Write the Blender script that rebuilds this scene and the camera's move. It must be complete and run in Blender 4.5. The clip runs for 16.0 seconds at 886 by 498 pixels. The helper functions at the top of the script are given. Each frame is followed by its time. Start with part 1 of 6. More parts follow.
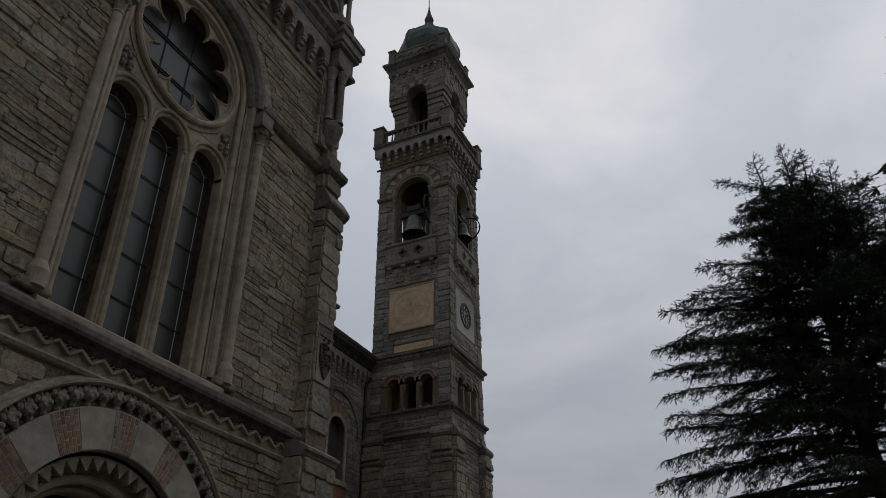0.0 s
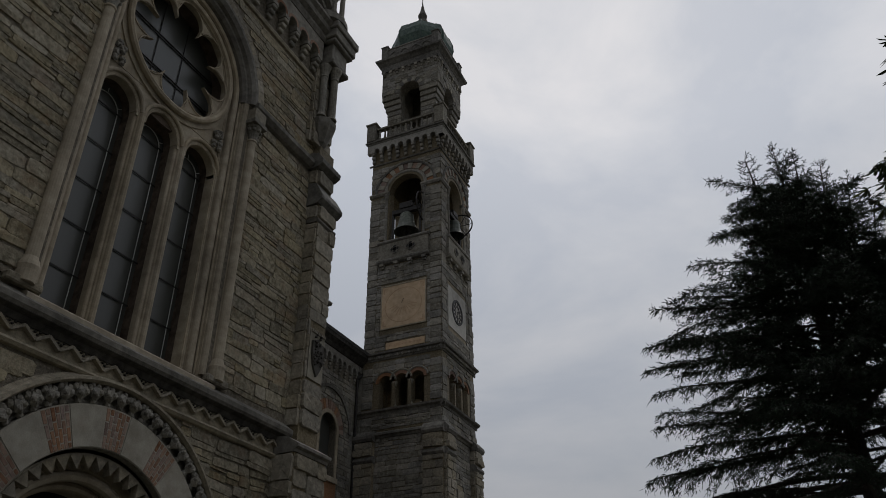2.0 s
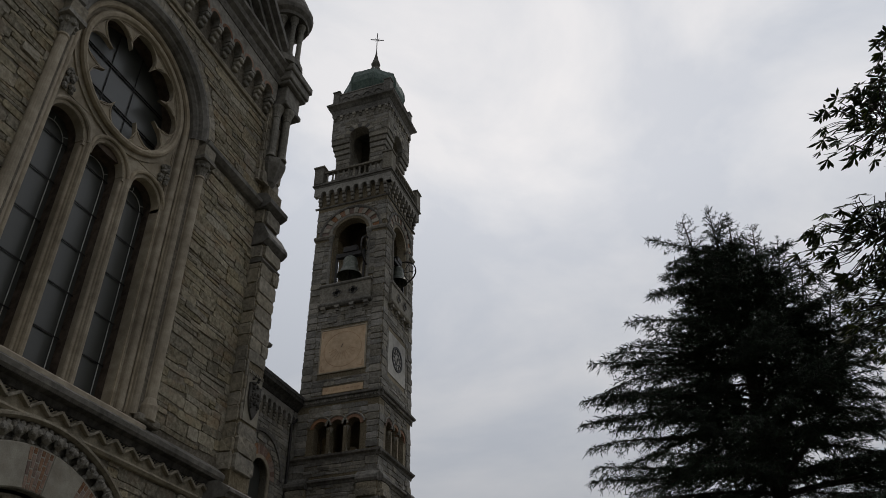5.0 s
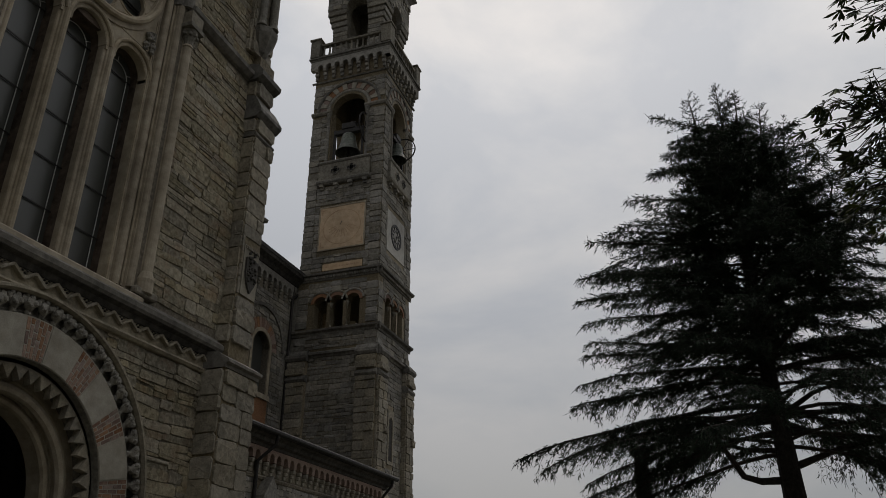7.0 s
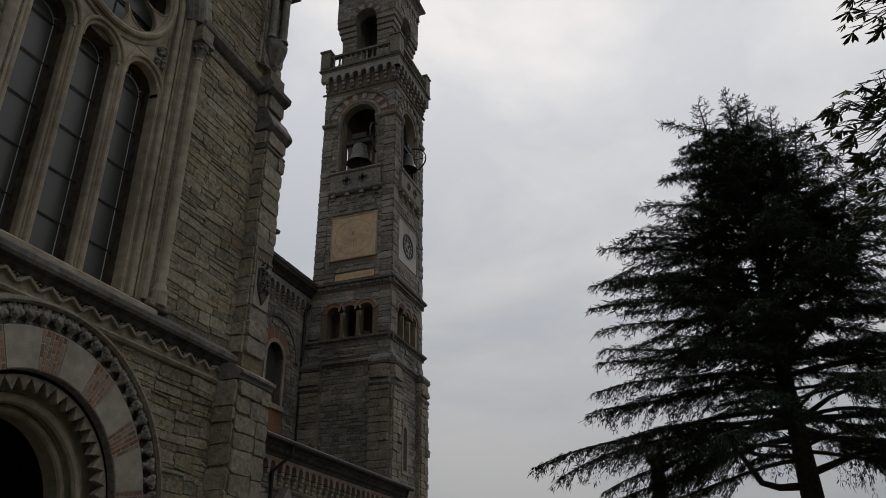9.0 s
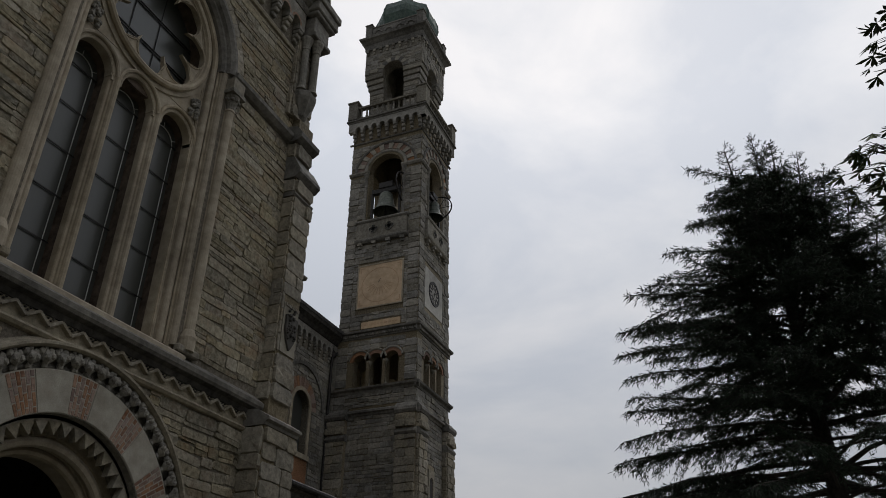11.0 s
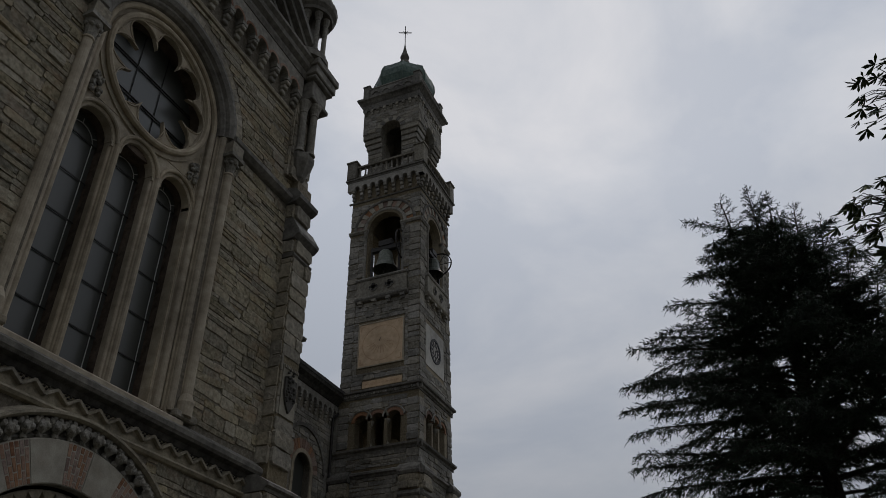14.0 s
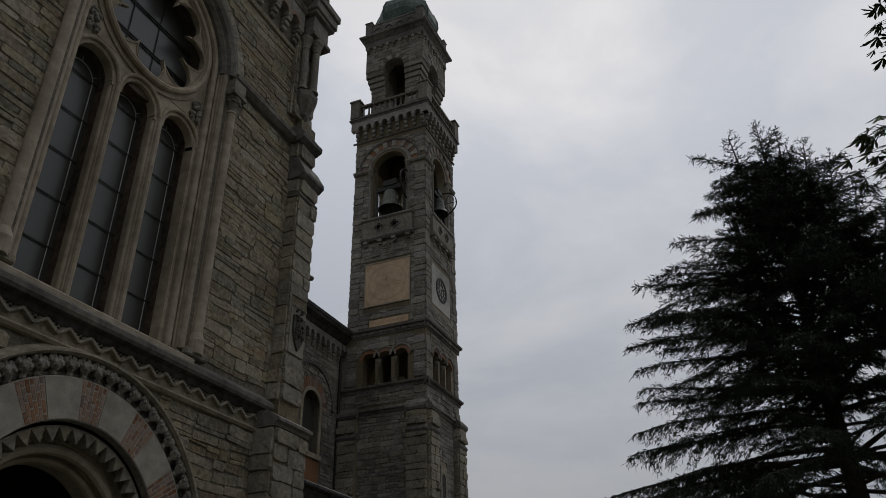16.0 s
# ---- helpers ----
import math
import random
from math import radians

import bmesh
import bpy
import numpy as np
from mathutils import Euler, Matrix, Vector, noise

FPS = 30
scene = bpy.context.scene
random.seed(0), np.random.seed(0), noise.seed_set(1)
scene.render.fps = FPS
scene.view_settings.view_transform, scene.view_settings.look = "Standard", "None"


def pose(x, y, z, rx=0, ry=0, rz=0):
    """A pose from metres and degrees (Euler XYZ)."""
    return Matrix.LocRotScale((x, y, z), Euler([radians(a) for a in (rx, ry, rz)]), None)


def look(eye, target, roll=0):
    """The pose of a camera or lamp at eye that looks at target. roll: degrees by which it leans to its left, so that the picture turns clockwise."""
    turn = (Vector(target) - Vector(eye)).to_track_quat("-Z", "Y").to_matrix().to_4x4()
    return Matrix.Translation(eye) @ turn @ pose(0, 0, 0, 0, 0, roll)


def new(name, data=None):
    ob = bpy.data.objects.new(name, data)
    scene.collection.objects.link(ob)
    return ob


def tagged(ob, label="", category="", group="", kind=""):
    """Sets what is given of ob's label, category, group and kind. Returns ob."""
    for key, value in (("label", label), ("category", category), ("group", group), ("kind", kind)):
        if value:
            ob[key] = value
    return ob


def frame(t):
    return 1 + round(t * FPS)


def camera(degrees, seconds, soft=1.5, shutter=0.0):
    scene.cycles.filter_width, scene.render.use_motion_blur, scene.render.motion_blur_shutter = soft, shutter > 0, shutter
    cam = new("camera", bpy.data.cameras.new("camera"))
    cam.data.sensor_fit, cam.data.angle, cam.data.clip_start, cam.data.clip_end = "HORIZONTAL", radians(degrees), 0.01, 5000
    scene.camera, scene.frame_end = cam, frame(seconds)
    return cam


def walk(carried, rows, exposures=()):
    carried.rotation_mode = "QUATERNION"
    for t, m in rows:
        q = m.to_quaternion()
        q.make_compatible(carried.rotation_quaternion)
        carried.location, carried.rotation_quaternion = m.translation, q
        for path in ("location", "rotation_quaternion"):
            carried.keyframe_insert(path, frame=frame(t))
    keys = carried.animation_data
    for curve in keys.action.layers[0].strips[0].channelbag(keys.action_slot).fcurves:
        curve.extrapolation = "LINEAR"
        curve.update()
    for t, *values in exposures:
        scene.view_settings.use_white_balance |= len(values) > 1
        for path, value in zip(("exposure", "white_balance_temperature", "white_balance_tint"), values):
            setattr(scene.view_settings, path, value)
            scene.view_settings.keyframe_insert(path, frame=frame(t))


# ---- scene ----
cam = camera(60.22, 16.0, soft=0.8)
PATH = [
    (0.0, pose(-0.036, -8.010, 1.647, 121.46, 0.40, -64.91)),
    (0.5, pose(-0.052, -8.024, 1.659, 120.26, 0.74, -64.71)),
    (1.0, pose(-0.045, -8.024, 1.656, 119.37, 0.78, -64.64)),
    (1.5, pose(-0.027, -8.015, 1.659, 120.47, 0.93, -64.85)),
    (2.0, pose(-0.054, -8.008, 1.666, 121.18, 0.44, -65.58)),
    (2.5, pose(-0.051, -7.978, 1.666, 116.01, 0.78, -67.87)),
    (3.0, pose(-0.013, -7.971, 1.652, 111.35, 0.42, -69.37)),
    (3.5, pose(-0.011, -7.947, 1.641, 108.99, 0.39, -69.05)),
    (4.0, pose(-0.126, -7.944, 1.620, 112.53, 0.66, -69.21)),
    (4.5, pose(-0.141, -7.966, 1.614, 123.42, 0.76, -69.58)),
    (4.7, pose(-0.141, -7.966, 1.614, 124.72, 0.66, -70.58)),
    (6.8, pose(0.054, -7.975, 1.669, 117.76, 0.31, -71.02)),
    (7.0, pose(0.062, -7.979, 1.665, 115.65, 0.16, -70.82)),
    (7.5, pose(0.053, -7.968, 1.649, 116.97, 0.27, -70.65)),
    (8.0, pose(0.065, -7.980, 1.648, 117.59, 0.29, -70.56)),
    (8.5, pose(0.054, -7.994, 1.647, 116.75, 0.39, -70.19)),
    (10.8, pose(0.070, -8.015, 1.603, 117.42, -0.23, -67.39)),
    (11.0, pose(0.047, -8.013, 1.589, 119.97, -0.29, -67.82)),
    (11.5, pose(0.027, -8.047, 1.605, 124.69, 0.02, -67.71)),
    (12.0, pose(-0.000, -8.050, 1.607, 125.41, 0.24, -67.70)),
    (12.5, pose(0.024, -8.051, 1.607, 124.63, 0.54, -67.62)),
    (13.0, pose(0.017, -8.072, 1.606, 125.03, 0.66, -67.77)),
    (13.5, pose(0.039, -8.066, 1.627, 124.45, 0.93, -66.89)),
    (14.0, pose(0.052, -8.047, 1.629, 124.16, 0.65, -67.18)),
    (14.5, pose(0.054, -8.042, 1.624, 124.35, 0.46, -66.95)),
    (15.0, pose(0.044, -8.050, 1.609, 124.34, 0.36, -66.07)),
    (15.5, pose(0.081, -8.009, 1.610, 123.09, 0.59, -65.67)),
    (16.0, pose(0.094, -7.998, 1.606, 119.71, 0.89, -66.61)),
]

EXPOSURES = [(0.0, 0.14, 6600, 10), (2.0, 0.14, 6650, 10), (2.5, 0.3, 6800, 10), (3.0, 0.55, 6950, 10), (3.5, 0.93, 6950, 10), (4.0, 1.15, 6850, 10), (4.5, 0.45, 6750, 10), (6.0, 0.3, 6950, 10),
             (7.0, 0.24, 7050, 10), (7.5, 0.42, 7000, 10), (8.5, 0.36, 7000, 10), (10.8, 0.55, 6800, 10), (11.0, 0.5, 6750, 10), (11.5, 0.26, 6600, 10), (12.5, 0.04, 6550, 10), (14.5, 0.04, 6500, 10), (16.0, 0.2, 6700, 10)]
walk(cam, PATH, EXPOSURES)

# ---- sky and light: an overcast afternoon ----
world = bpy.data.worlds.new("overcast_sky")
scene.world = world
world.use_nodes = True
wn, wl = world.node_tree.nodes, world.node_tree.links
wn.clear()
SUN_ELEV, SUN_ROT = radians(50), radians(82)
sky = wn.new("ShaderNodeTexSky")
sky.sky_type, sky.sun_disc = "NISHITA", False
sky.sun_elevation, sky.sun_rotation = SUN_ELEV, SUN_ROT
coord = wn.new("ShaderNodeTexCoord")
stretch = wn.new("ShaderNodeMapping")
stretch.inputs["Scale"].default_value = (1.0, 1.0, 1.7)
stretch.inputs["Rotation"].default_value = (0.2, 0.3, 0.4)
wl.new(coord.outputs["Generated"], stretch.inputs["Vector"])
big = wn.new("ShaderNodeTexNoise")
big.inputs["Scale"].default_value, big.inputs["Detail"].default_value, big.inputs["Roughness"].default_value = 2.6, 8.0, 0.55
big.inputs["Distortion"].default_value = 0.35
wl.new(stretch.outputs["Vector"], big.inputs["Vector"])
ramp = wn.new("ShaderNodeValToRGB")
ramp.color_ramp.elements[0].position, ramp.color_ramp.elements[1].position = 0.40, 0.61
ramp.color_ramp.elements[0].color = (4.75, 5.1, 5.75, 1)
ramp.color_ramp.elements[1].color = (6.35, 6.45, 6.8, 1)
mid = ramp.color_ramp.elements.new(0.5)
mid.color = (5.5, 5.75, 6.25, 1)
wl.new(big.outputs["Fac"], ramp.inputs["Fac"])
# the cloud is brightest round the hidden sun and dims away from it
toward = wn.new("ShaderNodeVectorMath")
toward.operation = "DOT_PRODUCT"
toward.inputs[1].default_value = (math.sin(SUN_ROT) * math.cos(SUN_ELEV), math.cos(SUN_ROT) * math.cos(SUN_ELEV), math.sin(SUN_ELEV))
wl.new(coord.outputs["Generated"], toward.inputs[0])
glow = wn.new("ShaderNodeMapRange")
glow.interpolation_type = "SMOOTHSTEP"
for key, val in (("From Min", -0.35), ("From Max", 1.0), ("To Min", 0.44), ("To Max", 0.92)):
    glow.inputs[key].default_value = val
wl.new(toward.outputs["Value"], glow.inputs["Value"])
# and thicker, duller air low down
parts_of = wn.new("ShaderNodeSeparateXYZ")
wl.new(coord.outputs["Generated"], parts_of.inputs["Vector"])
low_air = wn.new("ShaderNodeMapRange")
for key, val in (("From Min", 0.0), ("From Max", 0.62), ("To Min", 0.34), ("To Max", 1.04)):
    low_air.inputs[key].default_value = val
wl.new(parts_of.outputs["Z"], low_air.inputs["Value"])
both = wn.new("ShaderNodeMath")
both.operation = "MULTIPLY"
wl.new(glow.outputs["Result"], both.inputs[0])
wl.new(low_air.outputs["Result"], both.inputs[1])
lit = wn.new("ShaderNodeVectorMath")
lit.operation = "SCALE"
wl.new(ramp.outputs["Color"], lit.inputs[0])
wl.new(both.outputs[0], lit.inputs["Scale"])
veil = wn.new("ShaderNodeMix")
veil.data_type = "RGBA"
veil.inputs["Factor"].default_value = 0.93
wl.new(sky.outputs["Color"], veil.inputs["A"])
wl.new(lit.outputs["Vector"], veil.inputs["B"])
back = wn.new("ShaderNodeBackground")
back.inputs["Strength"].default_value = 0.1
wl.new(veil.outputs["Result"], back.inputs["Color"])
wout = wn.new("ShaderNodeOutputWorld")
wl.new(back.outputs["Background"], wout.inputs["Surface"])

sun_data = bpy.data.lights.new("sun", "SUN")
sun_data.energy, sun_data.angle, sun_data.color = 0.5, radians(25), (1.0, 0.96, 0.9)
sun_lamp = new("sun", sun_data)
sun_lamp.matrix_world = look((0, 0, 0), (-math.sin(SUN_ROT) * math.cos(SUN_ELEV), -math.cos(SUN_ROT) * math.cos(SUN_ELEV), -math.sin(SUN_ELEV)))

# ---- materials ----
def material(name, dark, light, rough=0.85, scale=9.0, bump=0.35, stain=0.35, vary=0.25, metal=0.0, fine=60.0, spec=0.3, blot=None, blot_amount=0.0):
    """A weathered surface: two tones by a mid-size grain, dark stains metres across, fine grain as relief, and a tone of its own for each piece."""
    m = bpy.data.materials.new(name)
    m.use_nodes = True
    n, l = m.node_tree.nodes, m.node_tree.links
    p = n["Principled BSDF"]
    p.inputs["Metallic"].default_value = metal
    p.inputs["Specular IOR Level"].default_value = spec
    geo, info = n.new("ShaderNodeNewGeometry"), n.new("ShaderNodeObjectInfo")
    def noise_at(s, detail, rough_):
        t = n.new("ShaderNodeTexNoise")
        t.inputs["Scale"].default_value, t.inputs["Detail"].default_value, t.inputs["Roughness"].default_value = s, detail, rough_
        l.new(geo.outputs["Position"], t.inputs["Vector"])
        return t.outputs["Fac"]
    def maths(op, a, b):
        t = n.new("ShaderNodeMath")
        t.operation = op
        for k, v in enumerate((a, b)):
            if isinstance(v, (int, float)):
                t.inputs[k].default_value = v
            else:
                l.new(v, t.inputs[k])
        return t.outputs[0]
    def spread(v, lo, hi, a, b):
        t = n.new("ShaderNodeMapRange")
        l.new(v, t.inputs["Value"])
        for key, val in (("From Min", lo), ("From Max", hi), ("To Min", a), ("To Max", b)):
            t.inputs[key].default_value = val
        return t.outputs["Result"]
    own = maths("FRACT", maths("ADD", info.outputs["Random"], geo.outputs["Random Per Island"]), 0.0)
    grain, stains, grit = noise_at(scale, 6, 0.62), noise_at(0.55, 5, 0.6), noise_at(fine, 3, 0.6)
    mix = n.new("ShaderNodeMix")
    mix.data_type = "RGBA"
    mix.inputs["A"].default_value, mix.inputs["B"].default_value = (*dark, 1), (*light, 1)
    tone = maths("ADD", spread(grain, 0.3, 0.7, 0.0, 1.0), spread(own, 0, 1, -vary * 1.6, vary * 1.6))
    l.new(tone, mix.inputs["Factor"])
    colour = mix.outputs["Result"]
    if blot:
        patch = n.new("ShaderNodeMix")
        patch.data_type = "RGBA"
        patch.inputs["B"].default_value = (*blot, 1)
        l.new(spread(noise_at(2.3, 9, 0.66), 0.5, 0.68, 0.0, blot_amount), patch.inputs["Factor"])
        l.new(colour, patch.inputs["A"])
        colour = patch.outputs["Result"]
    shade = maths("MULTIPLY", spread(stains, 0.36, 0.62, 1.0 - stain, 1.0), spread(grit, 0.25, 0.75, 0.86, 1.1))
    hue = n.new("ShaderNodeHueSaturation")
    l.new(spread(maths("FRACT", maths("MULTIPLY", own, 7.31), 0.0), 0, 1, 1 - vary, 1 + vary), hue.inputs["Saturation"])
    l.new(shade, hue.inputs["Value"])
    l.new(colour, hue.inputs["Color"])
    l.new(hue.outputs["Color"], p.inputs["Base Color"])
    l.new(spread(grain, 0.3, 0.7, min(1, rough + 0.08), rough - 0.1), p.inputs["Roughness"])
    b = n.new("ShaderNodeBump")
    b.inputs["Strength"].default_value, b.inputs["Distance"].default_value = bump, 0.035
    l.new(maths("ADD", maths("MULTIPLY", grain, 0.8), maths("MULTIPLY", grit, 0.35)), b.inputs["Height"])
    l.new(b.outputs["Normal"], p.inputs["Normal"])
    return m


RUBBLE = material("rubble_stone", (0.17, 0.149, 0.10), (0.46, 0.402, 0.287), vary=0.2, bump=1.0, scale=15, fine=45, blot=(0.27, 0.16, 0.09), blot_amount=0.5)
ASHLAR = material("ashlar_stone", (0.20, 0.176, 0.132), (0.43, 0.38, 0.29), vary=0.16, bump=0.7, scale=11, blot=(0.12, 0.115, 0.095), blot_amount=0.35)
GREY = material("grey_stone", (0.17, 0.157, 0.13), (0.36, 0.335, 0.285), vary=0.28, bump=0.7, scale=9, blot=(0.12, 0.105, 0.08), blot_amount=0.5)
MORTAR = material("mortar", (0.15, 0.124, 0.083), (0.35, 0.296, 0.21), bump=1.0, scale=16)
TRIM = material("dressed_sandstone", (0.30, 0.25, 0.18), (0.49, 0.42, 0.31), vary=0.08, bump=0.15, scale=5, stain=0.3)
WEATHER = material("weathered_ledge_stone", (0.12, 0.112, 0.098), (0.28, 0.262, 0.228), vary=0.12, bump=0.4, scale=7, stain=0.5)
# rust tone made darker to hold the shade of the deep reveals
STAINED_SHADE = material("shaded_rust_stone", (0.06, 0.042, 0.03), (0.17, 0.125, 0.09), vary=0.1, bump=0.3, scale=6)
CARVED = material("carved_grey_stone", (0.15, 0.14, 0.118), (0.34, 0.318, 0.27), vary=0.15, bump=0.5, scale=14)
PALE = material("pale_voussoir_stone", (0.30, 0.275, 0.222), (0.43, 0.398, 0.325), vary=0.08, bump=0.2, scale=6, stain=0.35, blot=(0.22, 0.17, 0.12), blot_amount=0.3)
BRICK = material("old_red_brick", (0.185, 0.105, 0.072), (0.35, 0.225, 0.158), vary=0.35, bump=0.4, scale=18)
ROOF = material("clay_roof_tile", (0.042, 0.032, 0.028), (0.105, 0.072, 0.057), vary=0.3, bump=0.4, scale=12)
SLATE = material("grey_roof_tile", (0.05, 0.048, 0.046), (0.12, 0.113, 0.105), vary=0.25, bump=0.4, scale=9)
COPPER = material("green_copper", (0.03, 0.062, 0.05), (0.11, 0.155, 0.125), rough=0.6, vary=0.1, bump=0.15, scale=6)
IRON = material("dark_iron", (0.015, 0.014, 0.013), (0.05, 0.045, 0.04), rough=0.6, metal=0.15, vary=0.1, bump=0.1)
BRONZE = material("weathered_bronze", (0.05, 0.06, 0.05), (0.16, 0.17, 0.14), rough=0.5, metal=0.55, vary=0.1, bump=0.1)
PLASTER = material("sundial_plaster", (0.52, 0.36, 0.22), (0.70, 0.52, 0.34), vary=0.03, bump=0.1, scale=3.5, stain=0.2)
PLASTER_RED = material("faded_red_paint", (0.46, 0.295, 0.17), (0.63, 0.44, 0.28), vary=0.03, bump=0.1, scale=9)
MARBLE = material("clock_marble", (0.42, 0.40, 0.36), (0.58, 0.56, 0.51), vary=0.05, bump=0.08, scale=3)
# dark stone; its tone also stands in for shade under the ledge and between teeth
EAVES = material("dark_and_shaded_stone", (0.04, 0.037, 0.032), (0.12, 0.11, 0.095), vary=0.12, bump=0.4, scale=7, stain=0.5)
DARKWOOD = material("dark_wood", (0.02, 0.014, 0.01), (0.06, 0.04, 0.03), vary=0.1, bump=0.3, scale=16)
BARK = material("dark_bark", (0.018, 0.015, 0.012), (0.055, 0.045, 0.036), vary=0.1, bump=0.9, scale=10, fine=30)
NEEDLE = material("cedar_needles", (0.010, 0.020, 0.011), (0.034, 0.056, 0.03), vary=0.35, bump=0.1, scale=3, rough=0.7)
LEAF = material("chestnut_leaf", (0.02, 0.04, 0.012), (0.08, 0.10, 0.03), vary=0.5, bump=0.1, scale=4, rough=0.6)
SHRUB = material("shrub_leaf", (0.014, 0.042, 0.012), (0.045, 0.09, 0.027), vary=0.35, bump=0.1, scale=5, rough=0.6)
RENDER = material("house_plaster", (0.36, 0.33, 0.26), (0.5, 0.46, 0.37), vary=0.05, bump=0.15, scale=2.5)
CHAPEL = material("grey_green_plaster", (0.085, 0.082, 0.062), (0.15, 0.143, 0.11), vary=0.05, bump=0.15, scale=2.5)
GRAVEL = material("gravel", (0.12, 0.115, 0.09), (0.25, 0.235, 0.19), vary=0.1, bump=0.6, scale=30)
# dark colour stands in for the lack of light inside rooms and openings
DARKROOM = material("unlit_interior_tone", (0.05, 0.045, 0.04), (0.1, 0.09, 0.08))
PAINT = material("white_painted_metal", (0.5, 0.5, 0.48), (0.62, 0.62, 0.6), rough=0.5, vary=0.05, bump=0.05)

GLASS = bpy.data.materials.new("leaded_glass")
GLASS.use_nodes = True
gp = GLASS.node_tree.nodes["Principled BSDF"]
gp.inputs["Base Color"].default_value = (0.055, 0.057, 0.05, 1)
gp.inputs["Roughness"].default_value = 0.3
gp.inputs["Specular IOR Level"].default_value = 0.5
gn = GLASS.node_tree.nodes.new("ShaderNodeTexNoise")
gn.inputs["Scale"].default_value = 5.0
gb = GLASS.node_tree.nodes.new("ShaderNodeBump")
gb.inputs["Strength"].default_value, gb.inputs["Distance"].default_value = 0.25, 0.02
GLASS.node_tree.links.new(gn.outputs["Fac"], gb.inputs["Height"])
GLASS.node_tree.links.new(gb.outputs["Normal"], gp.inputs["Normal"])


# ---- building helpers ----
def world_of(ob):
    m = ob.matrix_parent_inverse @ ob.matrix_basis
    return world_of(ob.parent) @ m if ob.parent else ob.matrix_basis.copy()


def adopt(ob, parent):
    """ob becomes a part of parent and stays where it is."""
    if parent:
        ob.parent = parent
        ob.matrix_parent_inverse = world_of(parent).inverted()
    return ob


def part(name, bm, mat, parent=None, label="", m=None, kind=""):
    """Links a bmesh as one mesh object under parent."""
    if m is not None:
        bm.transform(m)
    bmesh.ops.recalc_face_normals(bm, faces=bm.faces)
    me = bpy.data.meshes.new(name)
    bm.to_mesh(me)
    bm.free()
    me.materials.append(mat)
    ob = new(name, me)
    adopt(ob, parent)
    return tagged(ob, label, kind=kind)


def raw(name, verts, faces, mat, parent=None, label="", kind=""):
    me = bpy.data.meshes.new(name)
    me.from_pydata(verts, [], faces)
    me.materials.append(mat)
    ob = new(name, me)
    adopt(ob, parent)
    return tagged(ob, label, kind=kind)


def thing(name, label, category, at=(0, 0, 0), kind="", group=""):
    ob = new(name)
    ob.location = at
    return tagged(ob, label, category, group, kind)


def box(bm, x0, x1, y0, y1, z0, z1, bev=0.0):
    g = bmesh.ops.create_cube(bm, size=1, matrix=Matrix.Translation(((x0 + x1) / 2, (y0 + y1) / 2, (z0 + z1) / 2)) @ Matrix.Diagonal((abs(x1 - x0), abs(y1 - y0), abs(z1 - z0), 1)))
    if bev:
        es = {e for v in g["verts"] for e in v.link_edges}
        bmesh.ops.bevel(bm, geom=list(es), offset=bev, segments=1, affect="EDGES")


def boxes(*rows, bev=0.0):
    bm = bmesh.new()
    for r in rows:
        box(bm, *r, bev=bev)
    return bm


def loop_bridge(bm, loops, close=True, cap=True):
    """Quads between successive loops of points; close: each loop is a ring."""
    vs = [[bm.verts.new(p) for p in lp] for lp in loops]
    for a, b in zip(vs, vs[1:]):
        k = len(a)
        for i in range(k if close else k - 1):
            j = (i + 1) % k
            bm.faces.new((a[i], a[j], b[j], b[i]))
    if cap:
        bm.faces.new(vs[0][::-1])
        bm.faces.new(vs[-1])


def prism(bm, pts, y0, y1):
    """A polygon of (x, z) drawn out from y0 to y1."""
    loop_bridge(bm, [[(x, y0, z) for x, z in pts], [(x, y1, z) for x, z in pts]])


def lathe(bm, profile, at=(0, 0, 0), seg=16, spin=0.0):
    """profile: (radius, height) from below."""
    loop_bridge(bm, [[(at[0] + r * math.cos(spin + 2 * math.pi * i / seg), at[1] + r * math.sin(spin + 2 * math.pi * i / seg), at[2] + z) for i in range(seg)] for r, z in profile])


def ring(bm, cx, cz, profile, a0=0.0, a1=180.0, seg=40):
    """A moulding swept round (cx, cz) in the plane of the wall; profile: ring of (radius, y)."""
    loops = []
    for i in range(seg + 1):
        a = radians(a0 + (a1 - a0) * i / seg)
        loops.append([(cx + r * math.cos(a), y, cz + r * math.sin(a)) for r, y in profile])
    if abs(a1 - a0) >= 360:
        loops[-1] = loops[0]
        vs = [[bm.verts.new(p) for p in lp] for lp in loops[:-1]]
        for i in range(seg):
            a, b = vs[i], vs[(i + 1) % seg]
            for k in range(len(a)):
                bm.faces.new((a[k], a[(k + 1) % len(a)], b[(k + 1) % len(a)], b[k]))
    else:
        loop_bridge(bm, loops)


def rect(r0, r1, y0, y1):
    return [(r0, y0), (r1, y0), (r1, y1), (r0, y1)]


def roll(r, y, s, n=8):
    return [(r + s * math.cos(2 * math.pi * i / n), y + s * math.sin(2 * math.pi * i / n)) for i in range(n)]


def run(bm, x0, x1, profile):
    """A moulding along x; profile: ring of (y, z)."""
    loop_bridge(bm, [[(x, y, z) for y, z in profile] for x in (x0, x1)])


